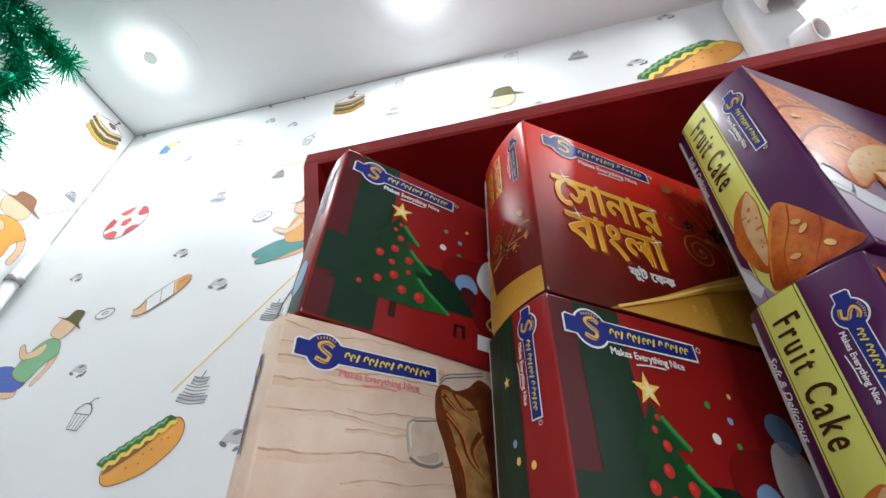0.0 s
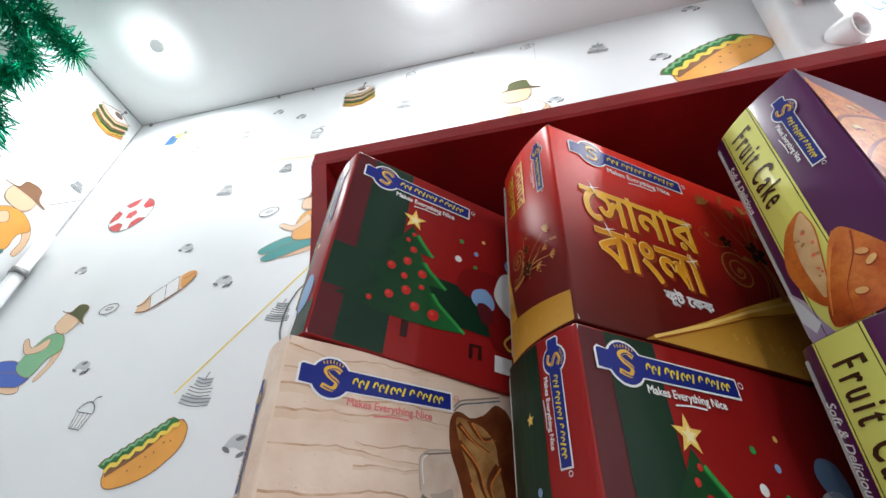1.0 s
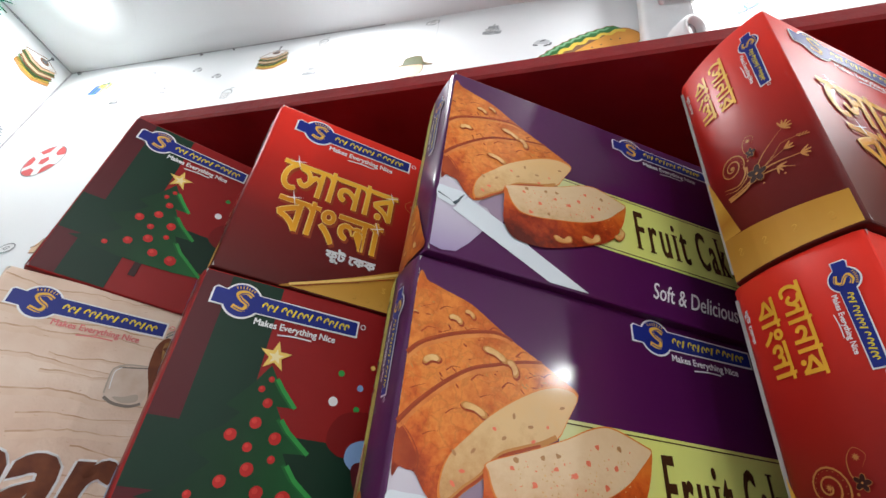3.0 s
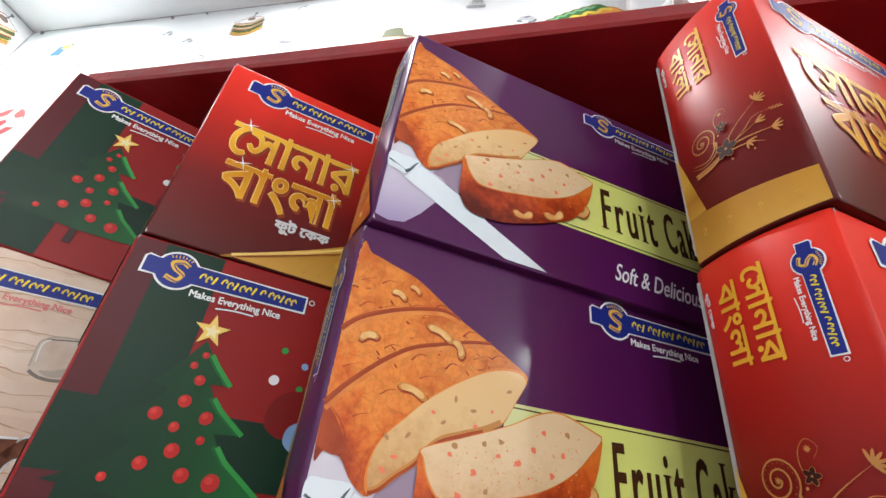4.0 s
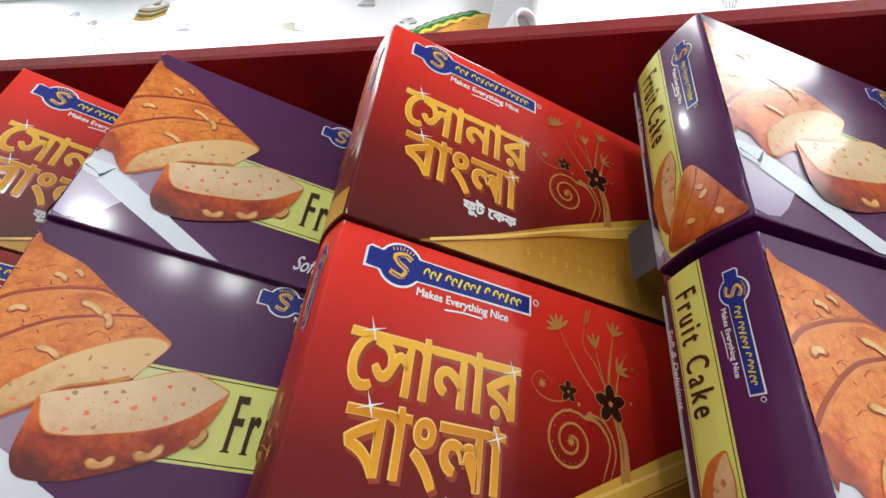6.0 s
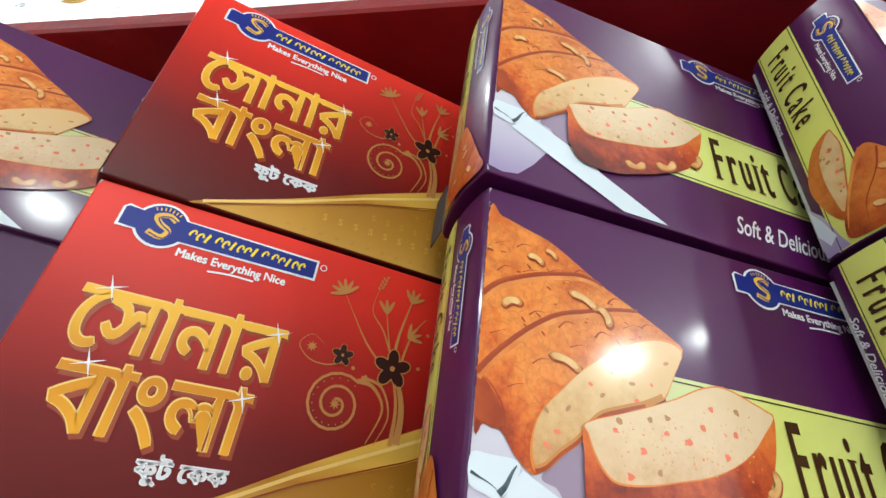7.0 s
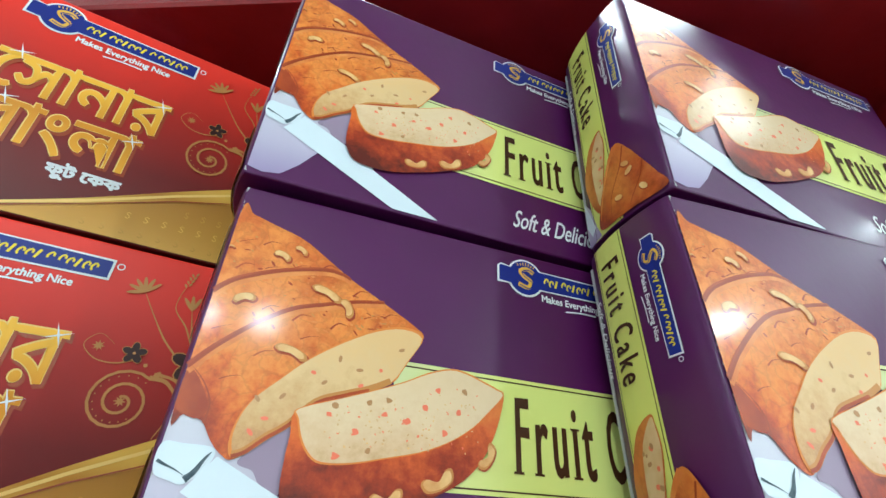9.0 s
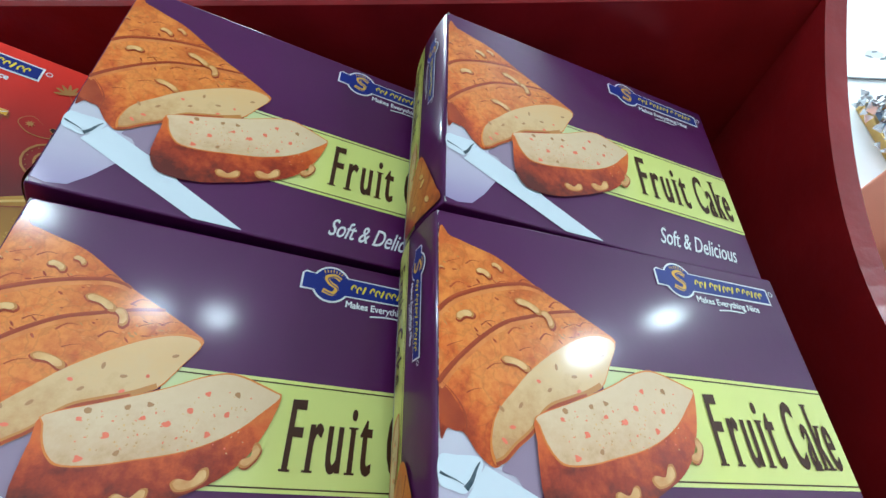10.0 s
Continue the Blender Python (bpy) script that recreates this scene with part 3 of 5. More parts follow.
    for cut in ([(0.0016, 0.1290), (0.0070, 0.1350), (0.0153, 0.1406), (0.0334, 0.1483), (0.0529, 0.1533), (0.0632, 0.1528), (0.0685, 0.1508)], [(0.0016, 0.0905), (0.0074, 0.0980), (0.0145, 0.1058), (0.0275, 0.1177), (0.0418, 0.1274), (0.0574, 0.1329), (0.0739, 0.1379), (0.0894, 0.1408)]):
        a.stroke(smooth([(u + 0.0006, v - 0.0020) for u, v in cut], False), 0.0024, CRUST_LIP, 4.6)
        a.stroke(smooth([(u - 0.0003, v + 0.0010) for u, v in cut], False), 0.0026, LOAF_LOW, 4.8, taper=True)
        a.stroke(smooth(cut, False), 0.0014, CUT, 5.0)
    face = [(0.1146, 0.1250), (0.1030, 0.1286), (0.0875, 0.1244), (0.0711, 0.1151), (0.0589, 0.1064), (0.0502, 0.0989), (0.0422, 0.0903), (0.0345, 0.0822), (0.0299, 0.0750), (0.0277, 0.0672), (0.0274, 0.0601), (0.0297, 0.0545),
            (0.0349, 0.0565), (0.0421, 0.0630), (0.0510, 0.0697), (0.0617, 0.0812), (0.0749, 0.0867), (0.0872, 0.0909), (0.0990, 0.0969), (0.1073, 0.1103)]
    a.blob(face, CRUST_RIM, 5.2, 3)
    c = (0.072, 0.094)
    a.blob([(c[0] + (u - c[0]) * 0.975, c[1] + (v - c[1]) * 0.955) for u, v in face], CRUMB_SHADE, 5.6, 3)
    a.stroke(smooth([(0.0300, 0.0556), (0.0349, 0.0578), (0.0421, 0.0642), (0.0510, 0.0709), (0.0617, 0.0824), (0.0749, 0.0879), (0.0872, 0.0921), (0.0980, 0.0975)], False), 0.0032, NUT_DARK, 5.9)
    a.stroke(smooth([(0.0298, 0.0550), (0.0349, 0.0571), (0.0421, 0.0635), (0.0510, 0.0702), (0.0617, 0.0816), (0.0749, 0.0871), (0.0872, 0.0913)], False), 0.0016, LOAF_LOW, 6.2)
    for u, v, r, g in ((0.0164, 0.1286, 0.0056, 18), (0.0570, 0.1397, 0.0092, -22), (0.0690, 0.1333, 0.0060, -60), (0.0453, 0.1046, 0.0088, -17), (0.0293, 0.1569, 0.0050, -20), (0.0385, 0.1625, 0.0040, -30), (0.0010 + 0.0020, 0.1560, 0.0016, 0)):
        c, q = math.cos(radians(g)), math.sin(radians(g))
        thin = 0.62 if r > 0.008 else 1.0
        bean = [(u + r * (x * c - y * thin * q), v + r * (x * q + y * thin * c)) for x, y in ((-1.0, -0.15), (-0.75, 0.35), (0.0, 0.52), (0.75, 0.35), (1.0, -0.15), (0.62, -0.42), (0.0, -0.22), (-0.62, -0.42))]
        a.blob([(u + (x - u) * 1.12 + 0.0005, v + (y - v) * 1.12 - 0.0008) for x, y in bean], LOAF_LOW, 5.2)
        a.blob(bean, NUT_DARK, 5.6)
        a.blob([(u + (x - u) * 0.82 - 0.0003, v + (y - v) * 0.78 + 0.0003) for x, y in bean], NUT, 6)
        a.stroke(smooth(bean[5:8], False), 0.0006, CUT, 6.4)
    for i, (u, v) in enumerate(((0.010, 0.162), (0.022, 0.163), (0.012, 0.146), (0.026, 0.149), (0.040, 0.152), (0.055, 0.155), (0.010, 0.112), (0.030, 0.126), (0.046, 0.123), (0.020, 0.089), (0.032, 0.102), (0.066, 0.122), (0.083, 0.131), (0.094, 0.1335), (0.075, 0.143), (0.052, 0.114))):
        a.stroke(smooth([(u - 0.004, v - 0.002), (u, v + 0.001 * (i % 3)), (u + 0.005, v + 0.002 - 0.001 * (i % 2))], False, 3), 0.0006 + 0.0003 * (i % 3), CUT if i % 2 else LOAF_LOW, 4.6, taper=True)
    for u, v, k in ((0.0579, 0.0961, 0), (0.0809, 0.1006, 1), (0.0921, 0.1021, 0), (0.1024, 0.1149, 1), (0.0825, 0.0928, 0), (0.0347, 0.0804, 1), (0.0457, 0.0829, 1), (0.0351, 0.0655, 0), (0.0700, 0.1050, 1), (0.0640, 0.0920, 1), (0.0400, 0.0720, 0)):
        a.disc(u, v, 0.0010 + 0.0011 * (37 * u % 0.1) * 10, RAISIN if k else CANDY, 6.4, 0.0010, 9000 * u, 7)
    rnd = random.Random(21)
    for i in range(110):
        u = rnd.uniform(0.004, 0.100)
        v = rnd.uniform(0.104 + 0.20 * u, 0.172 - 0.42 * u)
        a.disc(u, v, rnd.uniform(0.0006, 0.0022), rnd.choice((CRUST_LIP, CRUST_LIP, NUT_DARK, LOAF_LOW)), 4.5, rnd.uniform(0.0003, 0.0007), rnd.uniform(-50, 10), 6)
    a.done("loaf_picture", t, "printed baked loaf with nuts on its crust")
    a = Art(on_front)
    edge = [(0.0536, 0.0779), (0.0734, 0.0854), (0.0870, 0.0905), (0.1054, 0.0981), (0.1190, 0.1050), (0.1321, 0.1091), (0.1420, 0.1081), (0.1521, 0.1048), (0.1607, 0.1017), (0.1648, 0.0990)]
    a.blob(edge + [(0.1630, 0.0890), (0.1590, 0.0770), (0.1516, 0.0634), (0.1403, 0.0526), (0.1261, 0.0450), (0.1082, 0.0372), (0.0912, 0.0310), (0.0788, 0.0286), (0.0668, 0.0286), (0.0587, 0.0318), (0.0533, 0.0417), (0.0525, 0.0543), (0.0528, 0.0660)], CRUST, 8, 3)
    low = [(0.1560, 0.0890), (0.1460, 0.0790), (0.1330, 0.0706), (0.1172, 0.0640), (0.0986, 0.0595), (0.0830, 0.0560), (0.0690, 0.0550), (0.0625, 0.0580), (0.0575, 0.0650), (0.0545, 0.0735)]
    a.blob(edge + low, CRUST_RIM, 8.6, 3)
    c = (0.110, 0.080)
    a.blob([(c[0] + (u - c[0]) * 0.985, c[1] + (v - c[1]) * 0.965) for u, v in edge + low], CRUMB, 9.2, 3)
    rnd = random.Random(5)
    for u, v, k in ((0.0825, 0.0701, 0), (0.0963, 0.0801, 0), (0.1087, 0.0784, 0), (0.1248, 0.0956, 0), (0.0692, 0.0770, 0), (0.1292, 0.0746, 0), (0.0745, 0.0591, 0), (0.0904, 0.0621, 1), (0.0981, 0.0875, 1), (0.0886, 0.0851, 1), (0.0719, 0.0815, 1), (0.1404, 0.0969, 1), (0.1180, 0.0860, 0), (0.1370, 0.0860, 0)):
        bit = [(u + rnd.uniform(0.0009, 0.0032) * math.cos(q) * (0.8 if k else 0.9), v + rnd.uniform(0.0008, 0.0021) * math.sin(q)) for q in (0, 1.1, 2.2, 3.2, 4.2, 5.3)]
        a.blob(bit, RAISIN if k else CANDY, 10, 2)
    for _ in range(110):
        u = rnd.uniform(0.064, 0.150)
        a.disc(u, rnd.uniform(0.062 + 0.05 * (u - 0.064), 0.078 + 0.30 * (u - 0.064)), rnd.uniform(0.0003, 0.0008), rnd.choice((CRUMB_SHADE, CRUMB_SHADE, NUT, CANDY)), 9.7, rnd.uniform(0.0002, 0.0005), rnd.uniform(0, 180), 6)
    for u, v, r, g in ((0.1020, 0.0430, 0.0082, 14), (0.1275, 0.0520, 0.0092, 26), (0.1545, 0.0655, 0.0074, 58)):
        c, q = math.cos(radians(g)), math.sin(radians(g))
        bean = [(u + r * (x * c - y * q), v + r * (x * q + y * c)) for x, y in ((-1.0, 0.20), (-0.80, -0.30), (0.0, -0.48), (0.80, -0.30), (1.0, 0.25), (0.62, 0.36), (0.0, -0.02), (-0.62, 0.36))]
        a.blob([(x + 0.0005, y - 0.0008) for x, y in bean], CUT, 8.4)
        a.blob(bean, NUT_DARK, 8.8)
        a.blob([(u + (x - u) * 0.86, v + (y - v) * 0.80) for x, y in bean], NUT, 9.2)
    a.done("slice_picture", t, "printed cut slice with candied fruit")
    maker_label(turned(on_front, 0.1635, 0.1790), t, 2, 0.106)
    # the narrow side
    a = Art(on_side)
    a.rect(0.0368, 0.001, 0.0690, BH - 0.001, BAND_SIDE, 1)
    a.done("side_band", t, "lime yellow band down the side")
    for v in (0.0386, 0.0672):
        a = Art(on_side)
        a.rect(v - 0.0003, 0.001, v + 0.0003, BH - 0.001, BROWN_INK, 2)
        a.done("band_line", t)
    a = Art(on_side)
    a.word("Fruit Cake", (0.0430, 0.1030, 0.0628, 0.1800), BROWN_INK, 3, down=True, bold=0.0007, space=1.35)
    a.word("Soft & Delicious", (0.0715, 0.1110, 0.0770, 0.1630), WHITE, 2, 0.4, down=True, bold=0.0003)
    a.done("side_title", t, "dark brown lettering reading downwards")
    a = Art(on_side)
    a.face([(0.0783, 0.0420), (0.0700, 0.0300), (0.0643, 0.0115), (0.0600, 0.0015), (0.0783, 0.0015)], CLOTH, 2)
    a.face([(0.0783, 0.0400), (0.0715, 0.0270), (0.0660, 0.0120), (0.0720, 0.0080), (0.0783, 0.0190)], BLADE, 2.5)
    a.blob([(0.0445, 0.0845), (0.0565, 0.0800), (0.0637, 0.0719), (0.0695, 0.0600), (0.0708, 0.0480), (0.0657, 0.0298), (0.0570, 0.0180), (0.0500, 0.0270), (0.0470, 0.0400), (0.0410, 0.0654), (0.0420, 0.0790)], LOAF_SIDE, 3)
    a.blob([(0.0440, 0.0830), (0.0505, 0.0775), (0.0565, 0.0680), (0.0590, 0.0520), (0.0582, 0.0360), (0.0560, 0.0235), (0.0510, 0.0290), (0.0480, 0.0400), (0.0418, 0.0654), (0.0424, 0.0780)], CRUMB_SIDE, 4)
    crumbs(a, (0.0510, 0.0520), (0.0050, 0.0200), 11, 5, 5)
    a.blob([(0.0292, 0.0582), (0.0370, 0.0535), (0.0511, 0.0300), (0.0592, 0.0110), (0.0550, 0.0030), (0.0300, 0.0020), (0.0020, 0.0030), (0.0060, 0.0160), (0.0124, 0.0300), (0.0215, 0.0480)], LOAF_SIDE, 6)
    a.stroke(smooth([(0.0320, 0.0570), (0.0395, 0.0480), (0.0500, 0.0290), (0.0570, 0.0110)], False), 0.0042, CRUST_LIP, 6.6, taper=True)
    for q in ([(0.0250, 0.0520), (0.0300, 0.0380), (0.0420, 0.0210), (0.0450, 0.0060)], [(0.0130, 0.0310), (0.0170, 0.0200), (0.0260, 0.0080), (0.0280, 0.0030)]):
        a.stroke(smooth(q, False), 0.0012, CUT, 7, taper=True)
    for u, v, g in ((0.0258, 0.0370, 30), (0.0240, 0.0300, -30), (0.0360, 0.0160, 20), (0.0160, 0.0120, 50)):
        a.disc(u, v - 0.0006, 0.0040, CUT, 7.2, 0.0024, g, 10)
        a.disc(u, v, 0.0036, NUT, 7.6, 0.0020, g, 10)
    a.done("side_picture", t, "printed loaf and slice")
    maker_label(turned(on_side, 0.0187, 0.1782, True), t, 2, 0.0700)
    return t


# ---- the red and gold carton ----
ROW_A, ROW_B, ROW_C = "\u09c7\u09b8\u09be\u09a8\u09be\u09b0", "\u09ac\u09be\u0982\u09b2\u09be", "\u09ab\u09c1\u099f \u09c7\u0995\u0995"


def flourish(a, u, v, k, mat):
    """A spiral with stalks, leaves, an ear of wheat and dark blossoms; k is about its height."""

    def at(*pts):
        return [(u + x * k, v + y * k) for x, y in pts]

    spiral = [(u + k * 0.30 * (1 - i / 46) * math.cos(0.9 + i * 0.34), v + k * 0.30 * (1 - i / 46) * math.sin(0.9 + i * 0.34)) for i in range(41)]
    a.stroke(spiral, 0.026 * k, mat, 4)
    for i in range(14):
        x, y = spiral[i]
        a.disc(u + (x - u) * 0.84, v + (y - v) * 0.84, 0.007 * k, mat, 4, n=6)
    a.star(u, v, 0.055 * k, mat, 4, 0.45, 8)
    for path, w in (([(0.17, 0.25), (0.34, 0.22), (0.47, 0.02), (0.36, -0.30)], 0.050), ([(0.20, 0.29), (0.42, 0.24), (0.54, -0.02), (0.44, -0.30)], 0.035), ([(0.66, -0.26), (0.66, 0.10), (0.50, 0.60), (0.60, 1.20)], 0.080),
                    ([(0.60, -0.28), (0.60, 0.10), (0.46, 0.55), (0.34, 1.00)], 0.045), ([(0.44, 0.40), (0.20, 0.62), (0.02, 0.86), (-0.14, 1.10)], 0.026), ([(0.50, 0.50), (0.34, 0.80), (0.18, 1.00), (0.22, 1.28)], 0.022), ([(0.58, 0.50), (0.66, 0.84), (0.80, 1.06)], 0.030)):
        a.stroke(smooth(at(*path), False, 6), w * k, mat, 4 + w, taper=True)
    for x, y, base, count in ((-0.14, 1.10, 120, 6), (0.60, 1.20, 75, 4), (0.62, 0.80, 40, 4), (0.34, 1.00, 100, 3)):
        for q in range(count):
            g = base + (q - (count - 1) / 2) * 30
            a.disc(u + (x + 0.08 * math.cos(radians(g))) * k, v + (y + 0.08 * math.sin(radians(g))) * k, 0.090 * k, mat, 5 + 0.05 * q, 0.020 * k, g, 9)
    for q in range(8):
        a.disc(u + (0.22 + 0.006 * q + (0.018 if q % 2 else -0.018)) * k, v + (1.26 + 0.022 * q) * k, 0.024 * k, mat, 5, 0.012 * k, 60 if q % 2 else 120, 7)
    for x, y, rr in ((0.50, 0.44, 0.20), (-0.03, 0.46, 0.11)):
        for q in range(5):
            g = 72 * q + 20
            p = (u + (x + 0.52 * rr * math.cos(radians(g))) * k, v + (y + 0.52 * rr * math.sin(radians(g))) * k)
            a.disc(*p, 0.54 * rr * k, mat, 6 + 0.1 * q, 0.36 * rr * k, g, 10)
            a.disc(*p, 0.48 * rr * k, BLOSSOM, 6.7 + 0.05 * q, 0.30 * rr * k, g, 10)
        a.disc(u + x * k, v + y * k, 0.14 * rr * k, mat, 7.2, n=8)
    a.stroke(smooth(at((0.00, 0.40), (-0.16, 0.34), (-0.34, 0.36), (-0.46, 0.48), (-0.36, 0.60), (-0.22, 0.52)), False, 5), 0.016 * k, mat, 4, taper=True)
    a.star(u - 0.34 * k, v + 0.48 * k, 0.055 * k, mat, 5, 0.45, 8)
    for x, y in ((0.10, 0.36), (0.24, 0.30), (0.84, 0.88), (0.78, 0.50)):
        a.disc(u + x * k, v + y * k, 0.020 * k, mat, 5, n=8)


def red_box(label):
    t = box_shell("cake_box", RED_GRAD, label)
    a = Art(on_front)
    a.face([(0.058, 0.0015), (BW - 0.0015, 0.0015), (BW - 0.0015, 0.090), (0.1135, 0.024)], GOLD_LEAF, 1)
    for i in range(14):
        for j in range(5):
            u, v = 0.115 + 0.012 * i, 0.006 + 0.013 * j
            if v < 0.0222 + 0.355 * (u - 0.1135) - 0.010 and u < BW - 0.01:
                a.stroke(smooth([(u + 0.0020, v + 0.0044), (u + 0.0006, v + 0.0052), (u - 0.0006, v + 0.0040), (u + 0.0006, v + 0.0028), (u + 0.0018, v + 0.0014), (u + 0.0004, v + 0.0002), (u - 0.0010, v + 0.0010)], False, 3), 0.0006, GOLD_ROLL, 2)
    a.done("gold_panel", t, "gold printed panel with a faint pattern")
    a = Art(on_front)
    a.face(smooth([(0.0560, 0.0018), (0.1122, 0.0268), (0.1650, 0.0535), (0.2250, 0.0810), (BW - 0.0020, 0.1040), (BW - 0.0020, 0.0850), (0.2300, 0.0640), (0.1650, 0.0430), (0.1135, 0.0215), (0.0640, 0.0020)]), GOLD_ROLL, 3)
    a.stroke([(0.0600, 0.0030), (0.1130, 0.0245), (0.1650, 0.0490), (0.2270, 0.0745), (BW - 0.0025, 0.0970)], 0.0022, GOLD_EDGE, 4)
    a.stroke([(0.0640, 0.0024), (0.1135, 0.0222), (0.1650, 0.0438), (0.2300, 0.0648), (BW - 0.0025, 0.0856)], 0.0009, CUT, 4)
    a.done("gold_scroll", t, "rolled gold paper edge in print")
    for body, box in ((ROW_A, (0.0225, 0.0955, 0.1370, 0.1325)), (ROW_B, (0.0290, 0.0510, 0.1280, 0.0900))):
        u0, v0, u1, v1 = box
        for k, solid in enumerate(letters(body)):
            a = Art(on_front)
            a.letter(solid, (u0 + 0.0016, v0 - 0.0018, u1 + 0.0016, v1 - 0.0018), CUT, 2 + 0.04 * k, 0.0030)
            a.letter(solid, (u0 - 0.0003, v0 + 0.0004, u1 - 0.0003, v1 + 0.0004), GOLD_EDGE, 3 + 0.04 * k, 0.0022)
            a.letter(solid, box, GOLD, 4 + 0.04 * k, 0.0008)
            a.done("title_letter", t, "golden printed letter with a dark shade")
        for u, v in ((u0 + 0.012, v1 - 0.002), (u1 - 0.006, v1 - 0.006)):
            a = Art(on_front)
            a.star(u, v, 0.0085, WHITE, 6, 0.10, 4, 20)
            a.done("sparkle", t, "white printed sparkle")
    a = Art(on_front)
    a.word(ROW_C, (0.0815, 0.0345, 0.1275, 0.0490), WHITE, 2, bold=0.0012)
    a.done("subtitle", t, "white lettering")
    a = Art(on_front)
    flourish(a, 0.1767, 0.0918, 0.068, FILIGREE)
    a.done("flourish", t, "printed gold floral flourish")
    maker_label(turned(on_front, 0.0205, 0.1770), t, 2, 0.1215)
    a = Art(on_side)
    a.face([(0.0015, 0.0015), (BD - 0.0015, 0.0015), (BD - 0.0015, 0.0335), (0.0015, 0.0230)], GOLD_LEAF, 1)
    a.face([(BD - 0.0015, 0.0330), (BD - 0.0015, 0.0870), (BD - 0.0060, 0.0720), (BD - 0.0140, 0.0420), (BD - 0.0170, 0.0315)], GOLD_ROLL, 2)
    for i in range(4):
        u, v = 0.012 + 0.018 * i, 0.008 + 0.0025 * i
        a.stroke(smooth([(u + 0.0020, v + 0.0044), (u + 0.0006, v + 0.0052), (u - 0.0006, v + 0.0040), (u + 0.0006, v + 0.0028), (u + 0.0018, v + 0.0014), (u + 0.0004, v + 0.0002), (u - 0.0010, v + 0.0010)], False, 3), 0.0005, GOLD_ROLL, 2)
    a.done("side_gold_panel", t, "gold printed panel on the side")
    a = Art(on_side)
    a.word(ROW_A, (0.0345, 0.1290, 0.0475, 0.1820), GOLD, 3, down=True, bold=0.0008)
    a.word(ROW_B, (0.0515, 0.1310, 0.0650, 0.1790), GOLD, 3, down=True, bold=0.0008)
    a.word(ROW_C, (0.0705, 0.1570, 0.0745, 0.1790), WHITE, 3, down=True, bold=0.0003)
    a.done("side_title", t, "golden lettering reading downwards")
    a = Art(lambda s, v, layer: on_side(0.054 - (v - 0.05), 0.079 - (s - 0.042), layer))
    flourish(a, 0.042, 0.050, 0.034, FILIGREE)
    a.done("side_flourish", t, "printed gold floral flourish")
    maker_label(turned(on_side, 0.0150, 0.1825, True), t, 2, 0.0560)
    return t


